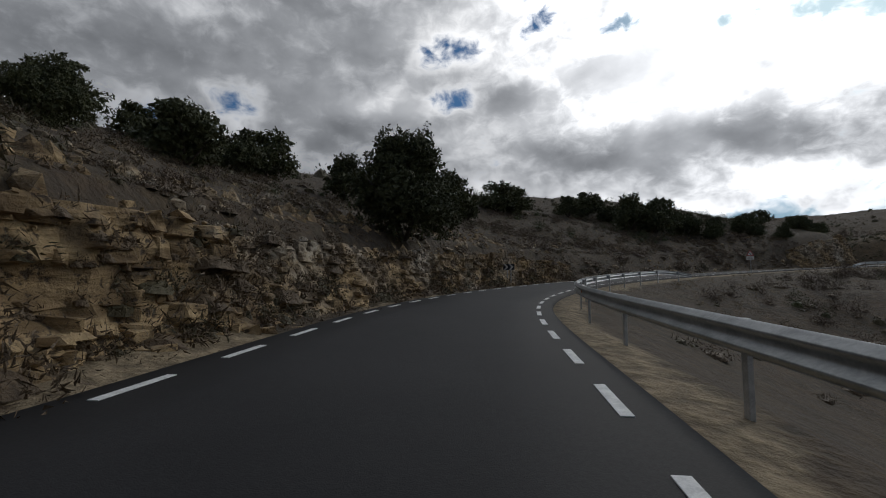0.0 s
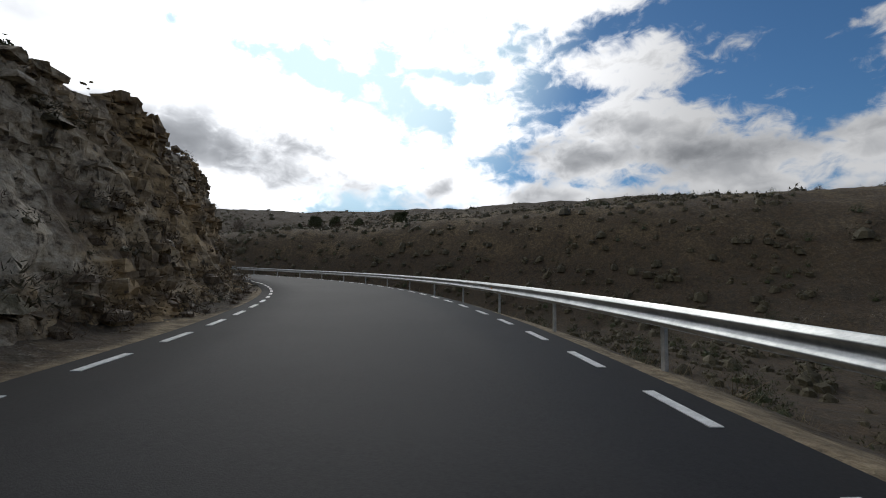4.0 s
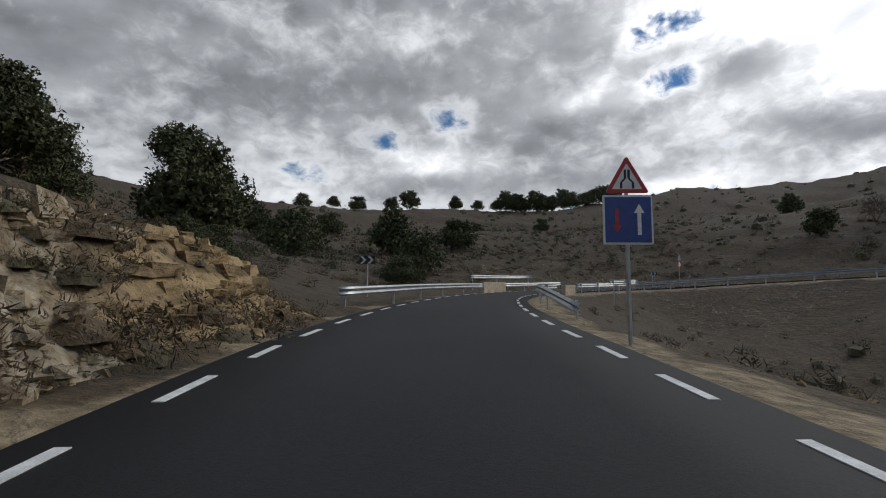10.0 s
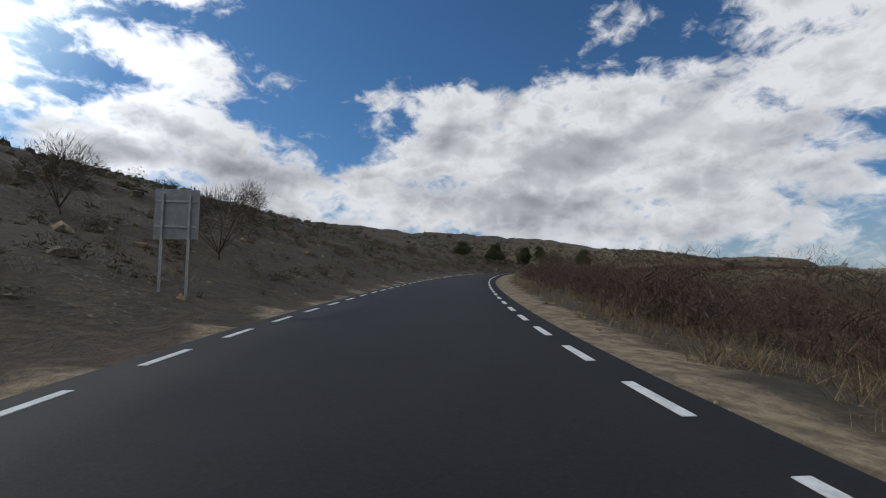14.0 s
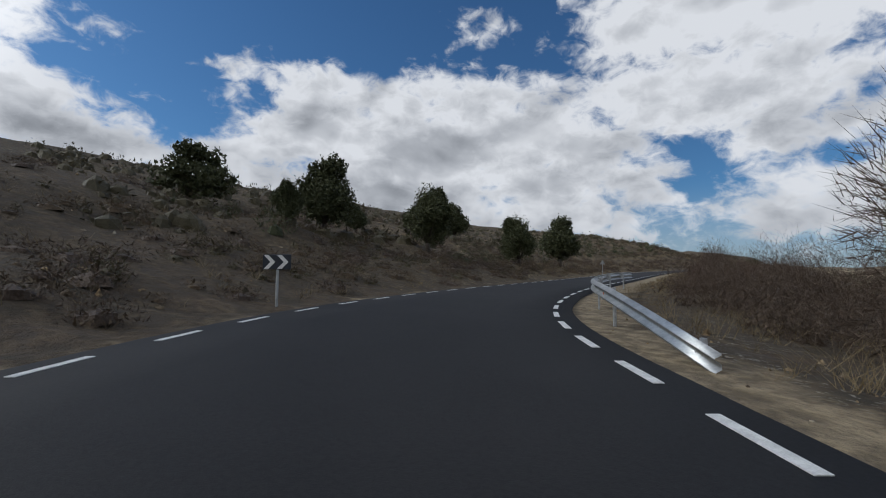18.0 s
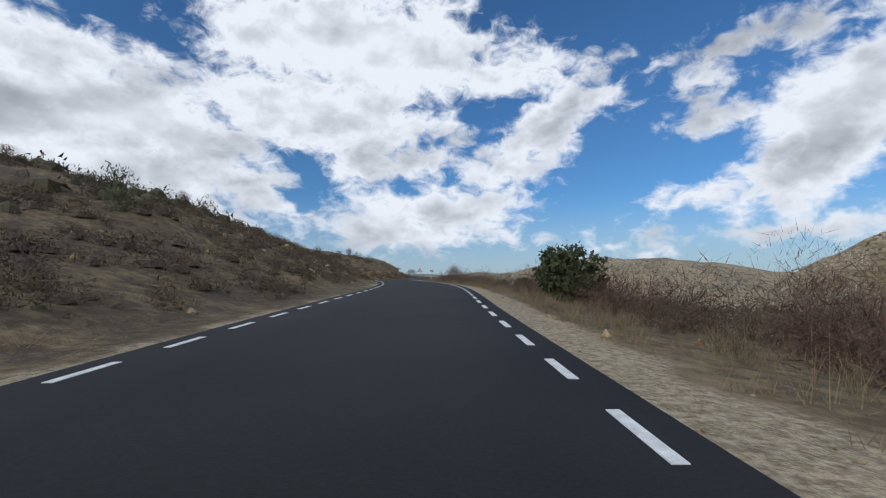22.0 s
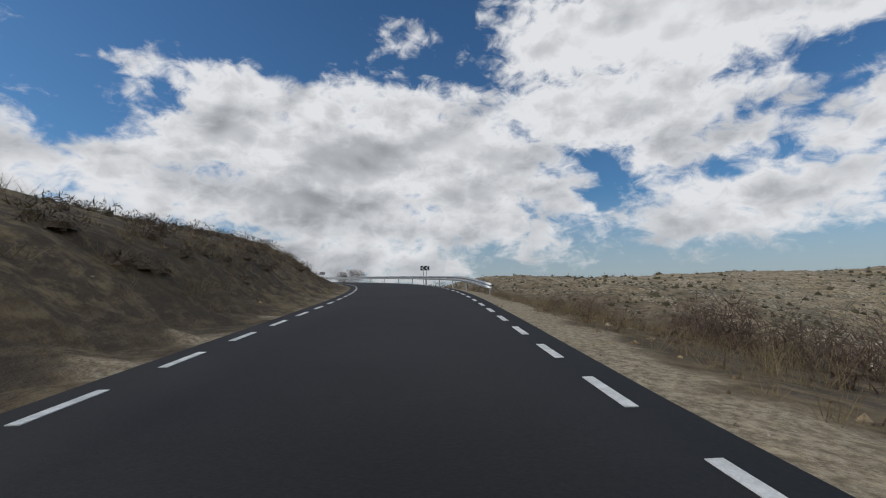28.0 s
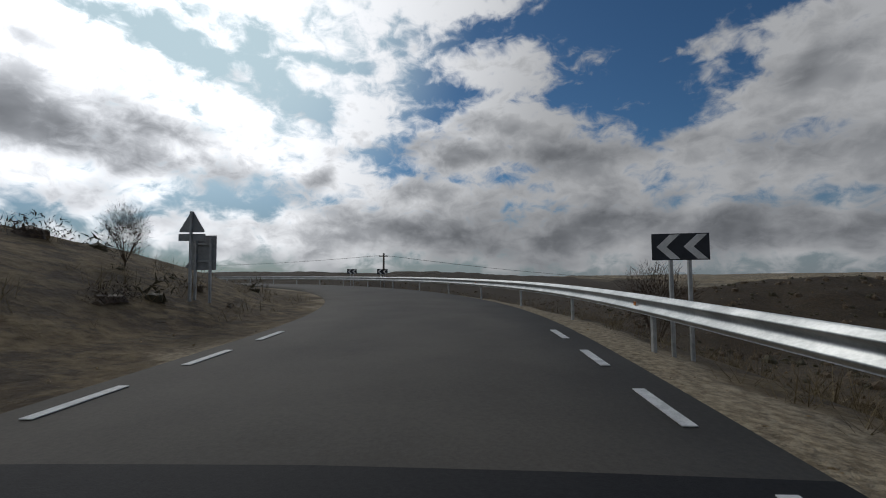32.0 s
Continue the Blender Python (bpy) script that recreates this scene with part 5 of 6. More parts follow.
def sow(name, protos, x, y, size, mat, label, category, sink=0.03, squash=(0.85, 1.15), seed=1, z=None):
    """Many small plants or stones as one mesh."""
    rg = np.random.RandomState(seed)
    z = (np.array([float(ground_z(a, b)) for a, b in zip(x, y)]) if z is None else z) - sink * size
    turn, pick = rg.uniform(0, 2 * math.pi, len(x)), rg.randint(0, len(protos), len(x))
    V, F, k = [], [], 0
    for i, (pv, pf) in enumerate(protos):
        q = np.where(pick == i)[0]
        if not len(q):
            continue
        c, s = np.cos(turn[q])[:, None], np.sin(turn[q])[:, None]
        sz = size[q][:, None]
        vx = (pv[:, 0] * c - pv[:, 1] * s) * sz + x[q][:, None]
        vy = (pv[:, 0] * s + pv[:, 1] * c) * sz + y[q][:, None]
        vz = pv[:, 2] * sz * rg.uniform(*squash, (len(q), 1)) + z[q][:, None]
        V.append(np.stack([vx, vy, vz], -1).reshape(-1, 3))
        F.append((pf[None] + (np.arange(len(q)) * len(pv))[:, None, None] + k).reshape(-1, pf.shape[1]))
        k += len(q) * len(pv)
    return tagged(new(name, array_mesh(name, np.vstack(V), np.vstack(F), mat)), label, category, kind="stuff")


def strew(n, s0, s1, d0, d1, seed, power=1.0):
    """Random places between stations s0 and s1, d0 to d1 metres outside the asphalt (d below 0: uphill side)."""
    rg = np.random.RandomState(seed)
    s = rg.uniform(s0, s1, n)
    side = np.sign(d0 + d1)
    q = min(abs(d0), abs(d1)) + abs(d1 - d0) * rg.uniform(0, 1, n) ** power
    d = side * (along(HALF, s) + 0.45 + q)
    x = np.interp(s, ST, LINE[:, 0]) + d * np.interp(s, ST, RIGHT[:, 0])
    y = np.interp(s, ST, LINE[:, 1]) + d * np.interp(s, ST, RIGHT[:, 1])
    i = np.clip(np.searchsorted(GX, x) - 1, 0, len(GX) - 1)
    j = np.clip(np.searchsorted(GY, y) - 1, 0, len(GY) - 1)
    ok = np.abs(goff[j, i]) > along(HALF, gsta[j, i]) + 0.45 + 0.8 * min(abs(d0), abs(d1))
    return x[ok], y[ok]


# ---------------------------------------------------------------- trees, one by one: station, distance from the centre line, height
SHAPES = [(21, 5.6, 4.8, 0.2), (22, 6.8, 4.8, 0.1), (23, 5.2, 5.0, 0.25), (24, 6.0, 4.5, 0.15), (25, 5.0, 5.0, 0.2)]
OAKS = [oak(*shape) for shape in SHAPES]
FAR_OAKS = [oak(*shape, 3800, 0.14) for shape in SHAPES]
FINE_OAKS = [oak(26, 4.9, 5.2, 0.25, 16000, 0.073), oak(27, 5.3, 5.0, 0.2, 16000, 0.073)]
TALL_OAKS = [oak(28, 3.8, 5.0, 0.7, 11000, 0.08), oak(29, 3.5, 5.0, 0.6, 11000, 0.08)]
used = set()


def plant(protos, s, d, scale, k, label, category, group, turn):
    """The first plant of a shape is used itself, later ones are copies."""
    src = protos[k % len(protos)]
    m = Matrix.Translation(at(s, d, -0.12)) @ Matrix.Rotation(turn, 4, "Z") @ Matrix.Scale(scale, 4)
    if src.name in used:
        ob = copy_thing(src, m)
        ob.scale = (scale,) * 3
    else:
        used.add(src.name)
        ob = src
        ob.location, ob.rotation_euler, ob.scale = m.translation, (0, 0, turn), (scale,) * 3
    return tagged(ob, label, category, group)


FIRST_LEG = [(44.6, -6.0, 6.3), (40, -15.5, 3.8), (52, -18, 4.2), (38, -20.6, 3.4), (46, -34, 3.6), (42, -19.5, 4.2), (49, -23, 4.6), (46, -21, 3.6), (60, -17.5, 4.6), (61, -15.4, 5.4), (64, -16.5, 2.8), (71, -25, 2.1), (75.5, -24, 5.0), (78.5, -23.5, 4.8),
             (88, -22.5, 3.8), (95, -21, 3.4), (94.5, -24.6, 4.8), (92, -23.5, 3.6), (98, -26.5, 3.8), (99, -24, 2.2), (95, -16.9, 6.2), (98.5, -15.2, 6.2), (106, -20.0, 5.6), (103, -19, 4.6), (105, -14.3, 4.3), (107, -11.4, 2.9), (110, -13.0, 3.2), (116, -12.2, 3.4), (118.5, -11.0, 2.5), (122, -8.6, 2.6),
             (133, -17, 3.6), (126, -16, 3.2), (153, -15, 3.6), (139, -12, 3.2), (182, -8.5, 4.2), (175, -11, 3), (212, -7.4, 5.4), (165, -12, 3.4), (179, -7.3, 4.6), (171, -8.4, 3.0), (158, -10.5, 3.0), (30, -15, 3.0), (34, -13, 2.6)]
CUTTING = [(297, -9.6, 3.0), (299.5, -12.0, 2.6), (294, -10.2, 3.0), (236, -13, 5.4), (229, -17, 4.6), (221, -14.5, 4.6), (215, -11, 4.6), (277, -10.8, 3.0), (252, -15, 2.8), (254, -12.4, 2.4), (251, -7.9, 2.0), (278, -7.6, 1.8), (322, -10, 2.8), (326, -12, 3.0), (330, -15, 5), (249, -19, 3.6), (260, -20, 4.6), (276, -17, 5), (280, -20, 5), (304, -20, 4.6), (299, -22, 4),
           (304, -10.6, 2.2), (306.5, -11.6, 2.4), (306, -22, 5), (299, -18, 5), (334, -29, 7.5), (332, -45, 6), (331, -52, 6), (327, -30, 6.4), (339, -33, 6)]
RIDGE = [(366, -28, 4.2), (379, -25, 3.0), (366, -49, 3.2), (356, -68, 4.6), (348, -64, 2.8), (345, -62, 3.2), (342, -64, 2.6), (343, -76, 3), (340, -84, 3),
         (385, -34, 3.6), (404, -41, 3), (358, -23, 3.8), (350, -90, 5), (336, -66, 5), (337.7, -130, 6), (339, -133.4, 6.5), (340, -138, 6), (341.3, -143, 7), (342, -149, 7.5), (343.5, -150, 6.5), (344.2, -149, 6), (345, -137, 7.5), (345.6, -140, 7), (346.5, -150, 6.5), (347.2, -153, 9), (348.2, -151, 7), (346, -131, 7.5), (345.3, -131, 8), (346.6, -133, 8.2), (347.4, -140, 7), (348, -148, 7.6), (348.7, -154, 7), (349.2, -160, 8), (344.7, -138, 6.5)]
SECOND_LEG = [(506.5, -12.6, 5.6), (517, -8.4, 4.9), (532, -8.1, 6.2), (527, -20.9, 4.7), (497, -15.5, 5.2), (494, -24.7, 4.4), (505, -19.3, 2.4), (493, -14.2, 2.6)]
LONE = [(308.5, -14.4, 7.4)]
n = 0
for group, rows in (("oaks above the first bend", FIRST_LEG), ("oaks above the cutting", CUTTING), ("oaks above the cutting", LONE), ("oaks on the ridge", RIDGE), ("oaks on the bank", SECOND_LEG)):
    for s, d, h in rows:
        plant(TALL_OAKS if rows is LONE or rows is SECOND_LEG and d > -21.5 else FINE_OAKS if d > -8.6 else OAKS if d > -15 else FAR_OAKS, s, d, h * (0.8 + 0.55 * (n * 0.618 % 1) if rows is RIDGE and d < -100 else 1.12 if rows in (RIDGE, SECOND_LEG) else 1.0) / 5.0, n * 2 + n // 5, "rounded dark green holm oak on the stony slope", "tree", group, n * 2.4)
        n += 1

BARE = [bare_tree(31, 2.6, 3.0), bare_tree(32, 3.4, 2.8), bare_tree(33, 2.2, 3.2)]
for k, (s, d, h) in enumerate([(362, -26, 4.2), (369, -29, 3.8), (379, -33, 3.2), (392, -15, 3.4), (394, -9.4, 3.8), (410, -17, 3.6), (444, -12, 2.8), (378, -30, 2.5), (386, -20, 2.2), (466, 9.5, 5.0), (472, 11.5, 4.6), (482, 10.5, 5.2), (517, 8.5, 3.6), (560, 7.5, 3.4), (640, 8.5, 2.8), (214, 14, 3.4),
                               (647, -14.5, 2.2), (667, -13, 1.8), (658, -12, 1.6), (719, 8.2, 3.4), (804, 10.2, 3.0), (851, 8.4, 3.2), (826, -9.4, 2.0), (849, -7.6, 1.6), (845, 19, 2), (602, -24, 1.4), (610, -17, 1.4), (735, -11, 1.6), (812, 6.5, 2.8), (641, -10.6, 1.9), (643.5, -10.2, 1.5), (646, -9.8, 1.7), (638, -9.4, 1.5), (798.6, 5.6, 2.3), (795.6, 5.8, 3.0)]):
    plant(BARE, s, d, h / 3.0, k, "leafless brown branching shrub on the slope", "bare tree" if h > 2.7 else "shrub", "bare shrubs", k * 1.7)

# rounded evergreen shrubs on the valley side
DOMES = []
for seed in (41, 42):
    thing = new("juniper_bush")
    v, f = lobe_leaves(np.random.RandomState(seed), [(0, 0, 0.95, 0.95, 0.95, 0.95), (0.6, 0.2, 0.8, 0.65, 0.65, 0.7), (-0.5, 0.4, 0.9, 0.7, 0.7, 0.8), (0.1, -0.6, 0.8, 0.65, 0.65, 0.7), (-0.4, -0.4, 1.1, 0.6, 0.6, 0.7)], 3400, 0.08, 0.12)
    link("foliage", array_mesh("foliage", v, f, M_GREEN_LEAF), thing, "dense grey-green foliage")
    V, F = limbs(np.random.RandomState(seed), 0.5, 0.7, 0.8, 5, 0.05)
    link("stem", mesh_of("stem", V, F, M_BARK, True), thing)
    DOMES.append(thing)
for k, (s, d, h) in enumerate([(545, 9.4, 2.6), (596, 7.2, 3.1), (548, 10.6, 3.0), (553, 14, 2.2), (622, 10, 1.5), (612, 9, 1.6), (258, 12, 3.2), (266, 14, 3.6), (275, 17, 3.2), (290, 12, 2.6), (430, 15, 2), (690, 14, 1.4), (741, 12, 1.4), (560, 16, 2)]):
    plant(DOMES, s, d, h / 2.2, k, "rounded grey-green evergreen bush beside the road", "bush", "evergreen bushes", k * 2.1)

# ---------------------------------------------------------------- scrub, straw and stones
def core(seed, wide, high):
    """The dense, lumpy inside of a low shrub."""
    rg = np.random.RandomState(seed)
    v = [(0, 0, high * rg.uniform(0.85, 1.05))]
    for level, span in ((0.6, 0.75), (-0.1, 1.0)):
        for k in range(7):
            r, a = wide / 2 * span * rg.uniform(0.72, 1.15), k * 0.898 + rg.uniform(-0.2, 0.2)
            v.append((r * math.cos(a), r * math.sin(a), high * (level + rg.uniform(-0.12, 0.12))))
    f = []
    for k in range(7):
        j = (k + 1) % 7
        f += [(0, 1 + k, 1 + j), (1 + k, 8 + k, 8 + j), (1 + k, 8 + j, 1 + j)]
    return np.array(v), np.array(f)


def shrub(seed, wide, high, leaves, size, slim, solid=0.42):
    return join([leaf_bush(seed, wide, high, leaves, size, slim), core(seed, wide * solid, high * solid * 0.9)])


SCRUB = [shrub(51 + i, 1.0, 0.5, 46, 0.085, 0.16) for i in range(6)]
MATS = [shrub(151 + i, 1.9, 0.6, 235, 0.07, 0.22, 0.52) for i in range(4)]


def briar(seed, wide, high):
    """A leafless bush: a haze of fine twigs, thick inside."""
    a, b = leaf_bush(seed, wide, high, 230, 0.125, 0.038), leaf_bush(seed + 5, wide * 0.85, high * 0.8, 60, 0.115, 0.10)
    return join([a, b])


TWIGS = [briar(61 + i, 1.5, 1.2) for i in range(4)]
TUFTS = [tuft(71 + i, 0.40, 0.30, 15) for i in range(4)]
STONES = [stone(81 + i) for i in range(7)]
FAR = [shrub(54 + i, 1.2, 0.8, 13, 0.11, 0.5, 0.7) for i in range(3)]


def sow_on(name, protos, spans, lo, hi, mat, label, category, seed, sink=0.05, clumps=0.0, dense=1.0):
    """Plants or stones sown over stretches of the roadside; clumps: the size of the thickets that they gather in."""
    xs, ys = [], []
    for i, (count, s0, s1, d0, d1, power) in enumerate(spans):
        x, y = strew(int(count * dense), s0, s1, d0, d1, seed * 31 + i, power)
        xs.append(x)
        ys.append(y)
    x, y = np.concatenate(xs), np.concatenate(ys)
    if clumps:
        thick = bumps(x, y, clumps, seed + 300) + np.random.RandomState(seed + 1).uniform(-0.45, 0.45, len(x)) > -0.02
        x, y = x[thick], y[thick]
    size = np.random.RandomState(seed).uniform(lo, hi, len(x))
    return sow(name, protos, x, y, size, mat, label, category, sink, seed=seed)


sow_on("hillside_scrub", SCRUB, [(420, 470, 532, -2.0, -15, 1), (700, 62, 122, -1.3, -15, 1), (460, 5, 66, -2.6, -18, 1.2), (90, 24, 60, -0.6, -1.6, 1), (900, 0, 300, -4.5, -18, 1), (260, 206, 300, 2.2, 9, 1), (700, 330, 480, -3, -20, 1), (200, 604, 650, -1.8, -11, 1), (750, 480, 700, -2.5, -16, 1), (500, 690, 860, -2, -14, 1), (700, 40, 300, 4, 14, 1), (250, 360, 480, 8, 16, 1), (350, 300, 350, -4, -24, 1)],
       0.4, 1.4, M_GREY_LEAF, "low dark grey-green scrub on the slope", "scrub", 5, 0.05, 13.0, 0.75)
sow_on("brown_heath", SCRUB, [(900, 535, 640, -1.2, -13, 1), (450, 374, 440, -1.4, -12, 1), (400, 470, 532, -1.6, -12, 1), (900, 62, 122, -1.0, -15, 1), (900, 5, 66, -2.4, -18, 1.2), (240, 22, 64, -0.5, -1.7, 1), (260, 128, 215, -0.3, -1.5, 1), (1100, 0, 300, -4, -26, 1), (260, 205, 252, -3.6, -10, 1), (260, 516, 562, -1.5, -8, 1), (320, 206, 300, 1.9, 8, 1.2), (380, 206, 300, 5, 22, 1), (240, 284, 340, 2.8, 15, 1), (260, 496, 532, -1.6, -13, 1), (200, 742, 800, -1.0, -5, 1), (1400, 330, 480, -2.0, -36, 1.3), (380, 600, 648, -1.6, -11, 1), (1500, 480, 700, -1.7, -22, 1.3), (800, 690, 850, -1.4, -12, 1.2), (700, 300, 350, -4, -60, 1), (700, 500, 700, 3, 14, 1), (330, 500, 662, 1.5, 4, 1.2), (120, 712, 758, 1.5, 5, 1)],
       0.3, 0.95, M_HEATH, "low brown heath on the bank", "scrub", 15, 0.05, 10.0, 0.6)
sow_on("heath_mats", MATS, [(700, 478, 660, -1.5, -15, 1), (300, 478, 660, -12, -26, 1), (420, 4, 70, -1.2, -17, 1), (420, 60, 128, -1.2, -20, 1), (260, 205, 300, -3.6, -15, 1), (420, 330, 480, -1.8, -30, 1), (200, 690, 850, -1.6, -12, 1), (240, 40, 130, 4, 30, 1), (160, 205, 300, 2.5, 16, 1), (90, 500, 660, 3, 14, 1), (300, 305, 350, -8, -60, 1), (200, 70, 114, -1.0, -9, 1), (350, 330, 352, -6, -75, 1)],
       0.45, 1.1, M_HEATH, "spreading mats of dense brown heath", "scrub", 16, 0.06, 7.0)
sow_on("dark_heath_mats", MATS, [(500, 474, 660, -1.6, -8, 1), (600, 474, 660, -5, -24, 1), (260, 4, 128, -2, -20, 1), (200, 205, 302, -4, -16, 1), (300, 305, 350, -8, -60, 1), (160, 690, 850, -2, -12, 1), (160, 70, 114, -1.2, -10, 1), (350, 330, 352, -6, -75, 1)],
       0.35, 1.15, M_TWIG, "dark grey-brown mats of heather on the slope", "scrub", 17, 0.06, 4.5)
sow_on("verge_scrub", SCRUB, [(90, 0, 300, -0.8, -3, 1), (160, 330, 700, -1.4, -4, 1)], 0.3, 0.7, M_GREY_LEAF, "small scrub at the foot of the bank", "scrub", 6)
sow_on("roadside_thicket", TWIGS, [(300, 374, 470, 3.0, 12, 1), (300, 500, 662, 2.9, 12, 1), (60, 598, 662, 3.2, 9, 1), (60, 205, 296, 3.4, 12, 1), (90, 714, 758, 3.5, 10, 1), (80, 760, 850, 3.4, 10, 1), (80, 60, 112, 3.2, 12, 1), (60, 496, 520, 4, 10, 1), (150, 474, 502, 3.0, 12, 1)],
       0.7, 1.55, M_TWIG, "leafless brown thicket beside the road", "thicket", 7, dense=0.52)
TALL = [join([leaf_bush(171 + i, 3.0, 2.4, 1050, 0.12, 0.036), leaf_bush(175 + i, 2.6, 2.0, 200, 0.10, 0.08)]) for i in range(3)]
sow_on("tall_thicket", TALL, [(26, 476, 500, 4.6, 11, 1), (40, 452, 476, 4.2, 11, 1), (30, 498, 516, 4.5, 10, 1), (36, 548, 576, 4.2, 8, 1), (9, 634, 660, 5.0, 9, 1), (3, 794.8, 796.6, 5.3, 6.4, 1), (2, 798, 799.2, 5.3, 6, 1)], 0.75, 1.15, M_TWIG, "tall leafless brown thicket beside the road", "thicket", 28)
sow_on("tall_reddish_thicket", TALL, [(22, 514, 540, 4.4, 9, 1), (46, 536, 592, 3.9, 9, 1), (46, 374, 440, 3.6, 10, 1), (12, 596, 640, 6, 10, 1)], 0.6, 1.02, M_RED_TWIG, "tall dense reddish-brown thicket of bare twigs", "thicket", 29)
sow_on("reddish_thicket", TWIGS, [(200, 374, 446, 2.8, 10, 1), (150, 545, 590, 2.8, 8, 1), (110, 510, 545, 3.0, 9, 1), (150, 590, 680, 3.2, 9, 1), (40, 720, 800, 3.4, 8, 1)], 0.9, 1.75, M_RED_TWIG, "reddish leafless briars beside the road", "thicket", 8, dense=0.7)
sow_on("dry_grass", TUFTS, [(700, 66, 120, -0.8, -12, 1.2), (500, 5, 66, -3.2, -14, 1.2), (3600, 365, 700, 1.2, 7, 1.4), (1500, 700, 870, 1.1, 7, 1.4), (900, 60, 300, 1.2, 7, 1.2), (3700, 480, 860, -0.9, -14, 1.2), (500, 742, 806, -0.9, -5, 1), (2600, 330, 480, -1.2, -20, 1.1), (1800, 0, 300, -4, -24, 1)],
       0.6, 1.7, M_STRAW, "tufts of dry straw-coloured grass", "grass", 9, 0.0, dense=0.8)
STANDING = [tuft(75 + i, 0.55, 0.75, 26) for i in range(4)]
sow_on("tall_dry_grass", STANDING, [(300, 430, 476, 2.0, 5, 1), (620, 500, 665, 1.8, 5, 1.1), (420, 640, 700, 3, 11, 1), (190, 452, 477, 1.5, 4, 1), (260, 712, 760, 1.8, 6, 1.1), (420, 775, 860, 2.2, 8, 1), (150, 376, 430, 2.0, 5, 1)], 0.4, 1.0, M_STRAW, "tall dry grass along the verge", "grass", 45, 0.0)
sow_on("loose_stones", STONES, [(420, 336, 352, -5, -17, 1), (420, 66, 120, -0.9, -11, 1.3), (520, 5, 66, -3.2, -12, 1.2), (1500, 4, 300, -3, -22, 1), (500, 330, 480, -1.2, -22, 1), (260, 604, 648, -2, -10, 1), (520, 480, 700, -0.8, -20, 1), (260, 200, 300, 0.8, 3.5, 1), (300, 380, 760, 0.8, 3.2, 1), (200, 690, 830, -0.8, -6, 1)],
       0.08, 0.42, M_ROCK, "pale angular limestone rubble", "stones", 10, 0.15)
sow_on("ledge_rocks", STONES, [(300, 18, 64, -3.0, -6.5, 1), (120, 205, 292, -3.5, -8, 1)], 0.3, 0.95, M_ROCK, "broken limestone ledge above the cut face", "stones", 41, 0.12)
sow_on("field_scrub", FAR, [(3000, 735, 900, 8, 130, 1), (900, 640, 735, 14, 80, 1)], 0.35, 1.15, M_GREY_LEAF, "small dark scrub dotted over the dry field", "scrub", 47)
sow_on("field_stones", STONES, [(2400, 752, 900, 5, 120, 1), (300, 640, 750, 8, 40, 1)], 0.15, 0.6, M_ROCK, "pale stones strewn over the dry field", "stones", 43, 0.1)
sow_on("verge_gravel", STONES, [(1400, 200, 860, 0.1, 2.0, 1), (900, 200, 860, -0.1, -1.4, 1)], 0.03, 0.09, M_ROCK, "fine gravel along the asphalt edge", "gravel", 12, 0.1)

HILL_BUSH = [shrub(161 + i, 1.7, 1.2, 170, 0.085, 0.28) for i in range(3)]
sow_on("hillside_bushes", HILL_BUSH, [(260, 90, 215, 10, 75, 1), (230, 300, 350, -12, -85, 1), (70, 330, 480, -9, -45, 1), (110, 30, 300, -9, -34, 1), (150, 60, 300, 7, 34, 1), (40, 490, 600, -6, -25, 1), (16, 545, 645, -14, -27, 1), (14, 638, 674, -4.5, -11, 1), (70, 90, 126, -9, -20, 1)],
       0.6, 1.5, M_OAK_LEAF, "dark evergreen bushes scattered on the slope", "bushes", 31)

# scrub that has taken root on the rock faces
rg = np.random.RandomState(19)
for name, mat, count, label in (("scree_heath", M_HEATH, 1500, "brown heath rooted on the scree and ledges"), ("scree_scrub", M_GREY_LEAF, 480, "grey-green scrub rooted on the scree and ledges")):
    rows = []
    for _ in range(count):
        s0, s1 = ((6, 66), (6, 66), (116, 294), (116, 294), (116, 294), (265, 302), (645, 692))[rg.randint(0, 7)]
        s = rg.uniform(s0, s1)
        v = rg.uniform(0, 1) ** 1.5
        d, h = face_point(s, v, s0, s1)
        rows.append(on_road(s, d, h))
    rows = np.array(rows)
    sow(name, SCRUB + MATS[:2], rows[:, 0], rows[:, 1], rg.uniform(0.3, 1.05, count), mat, label, "scrub", 0.1, seed=21, z=rows[:, 2])

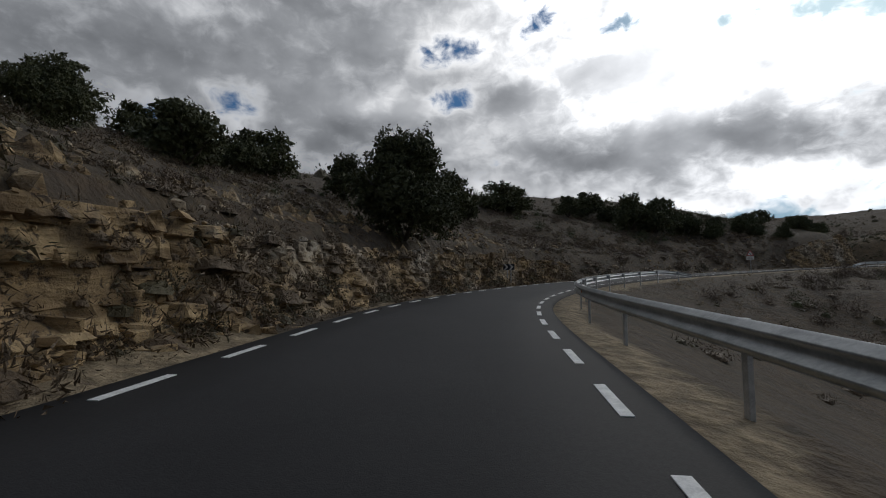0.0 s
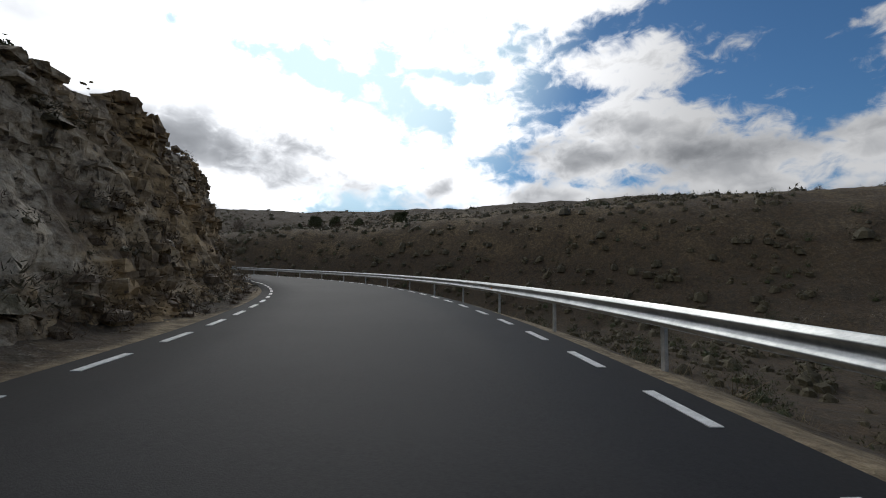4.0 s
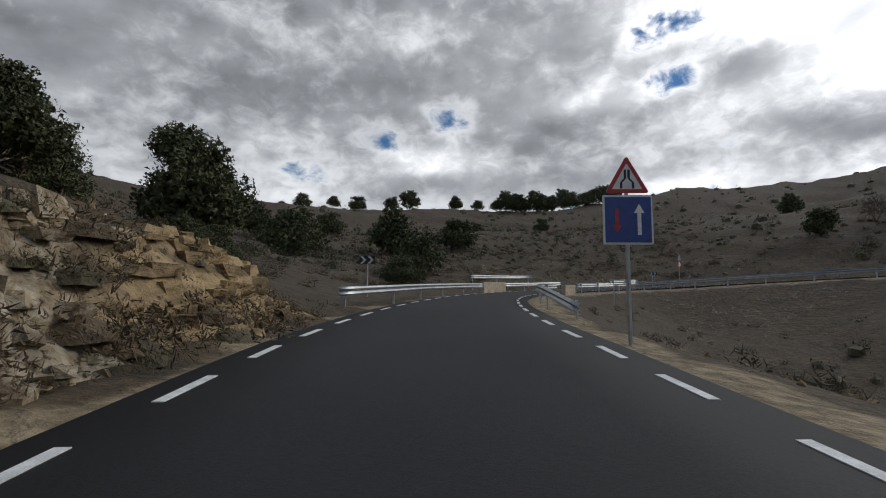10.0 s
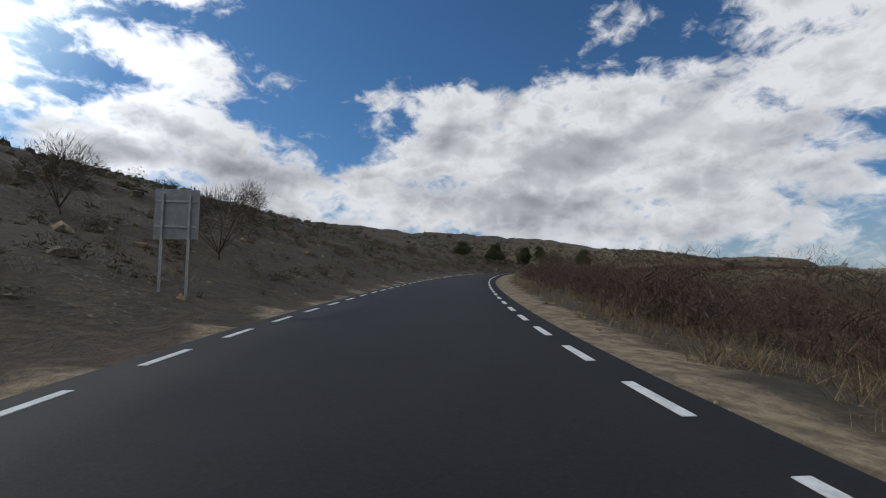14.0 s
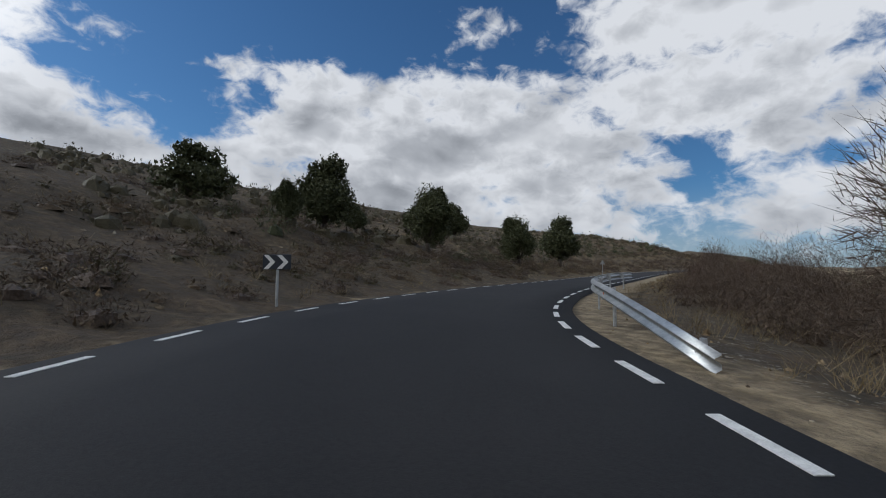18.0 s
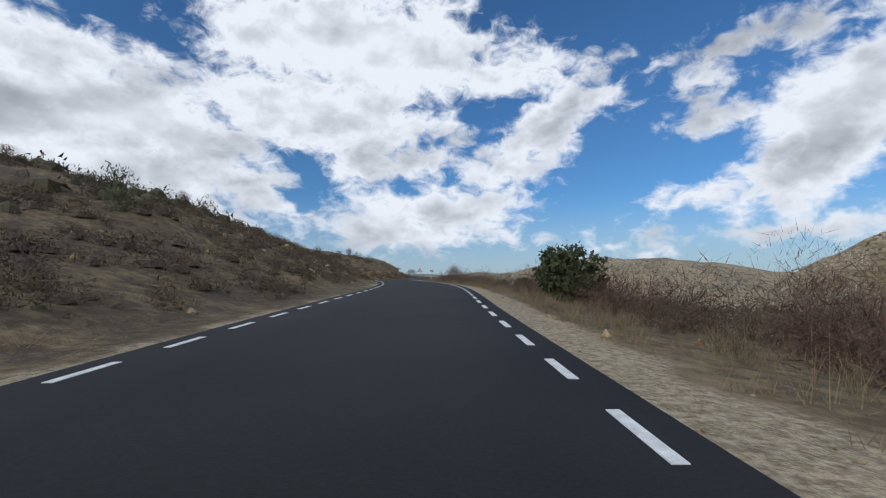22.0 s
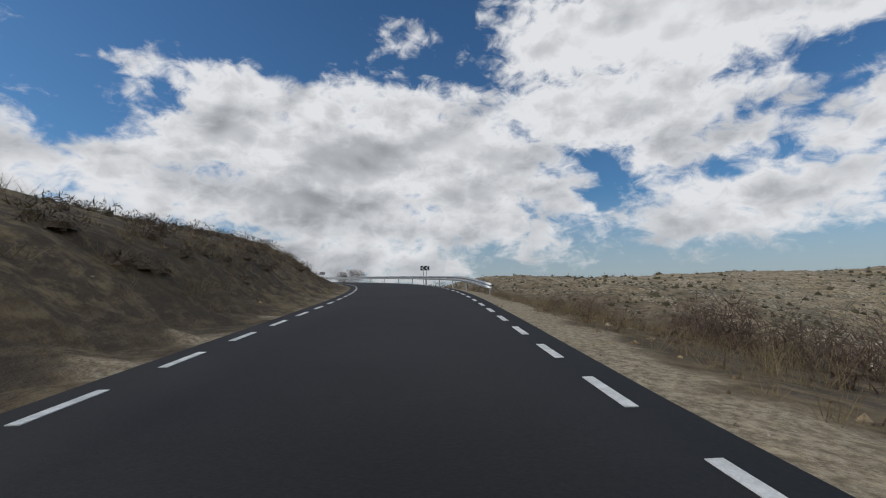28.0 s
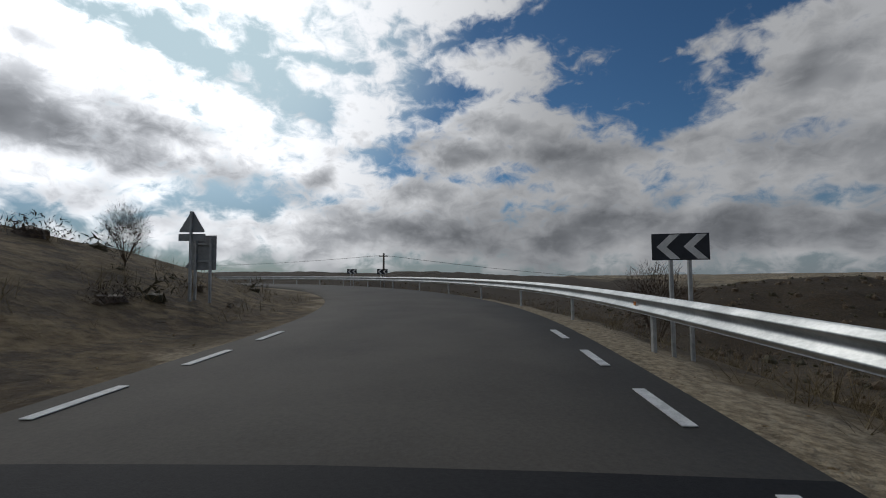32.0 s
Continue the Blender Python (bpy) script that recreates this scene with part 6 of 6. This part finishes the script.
# larger boulders, one by one
BOULDERS = []
for k in range(4):
    v, f = stone(95 + k)
    BOULDERS.append(array_mesh("boulder", v, f, M_ROCK))
rg = np.random.RandomState(5)
for k in range(85):
    lo, hi, d = [(8, 64, -4.2), (210, 292, -4.4), (600, 640, -5), (340, 420, -6), (68, 118, -3.6)][k % 5]
    s, d = rg.uniform(lo, hi), d - rg.uniform(0, 7)
    ob = tagged(new("boulder", BOULDERS[k % 4]), "angular pale limestone boulder on the slope", "rock", "boulders")
    ob.matrix_world = Matrix.Translation(at(s, d - float(along(HALF, s)) + 2.5, 0.02)) @ Matrix.Rotation(rg.uniform(0, 6.3), 4, "Z") @ Matrix.Diagonal((*(rg.uniform(0.5, 1.2, 3) * [1, 1, 0.8]), 1))

# far scrub and trees on the opposite slopes
far_rg = np.random.RandomState(77)
fx, fy = far_rg.uniform(-330, 520, 18000), far_rg.uniform(-520, 560, 18000)
near_road = np.min(np.hypot(fx[:, None] - LINE[::6, 0], fy[:, None] - LINE[::6, 1]), axis=1)
keep = (near_road > 30) & (bumps(fx, fy, 60, 9) + far_rg.uniform(-0.8, 0.8, 18000) > 0.10)
fx, fy = fx[keep], fy[keep]
sow_on("distant_scrub", FAR, [(900, 0, 300, -17, -36, 1), (1200, 330, 480, -18, -60, 1), (1500, 40, 300, 12, 40, 1), (300, 360, 480, 14, 36, 1), (1500, 300, 350, -20, -85, 1)],
       0.4, 1.3, M_GREY_LEAF, "grey-green scrub further up the slopes", "scrub", 33)
ex, ey = far_rg.uniform(320, 640, 4800), far_rg.uniform(-320, 120, 4800)
far_off = np.min(np.hypot(ex[:, None] - LINE[::6, 0], ey[:, None] - LINE[::6, 1]), axis=1) > 14
# valley side: scrub added thickly, its dark cover also standing in for cloud shade
vx, vy = far_rg.uniform(105, 240, 3000), far_rg.uniform(55, 200, 3000)
clear = np.min(np.hypot(vx[:, None] - LINE[::6, 0], vy[:, None] - LINE[::6, 1]), axis=1) > 14
sow("valley_scrub", FAR, vx[clear], vy[clear], 0.5 + 1.5 * far_rg.uniform(0, 1, int(clear.sum())), M_GREY_LEAF, "dark scrub covering the valley side", "scrub", 0.1, seed=18)
sow("heath_plain", FAR, ex[far_off], ey[far_off], 0.5 + 1.6 * far_rg.uniform(0, 1, int(far_off.sum())), M_HEATH, "dark brown heath on the plateau", "scrub", 0.1, seed=14)
sow("far_scrub", FAR, fx, fy, 0.8 + 2.5 * far_rg.uniform(0, 1, len(fx)) ** 2, M_GREY_LEAF, "scattered dark scrub on the far slopes", "scrub", 0.1, seed=13)
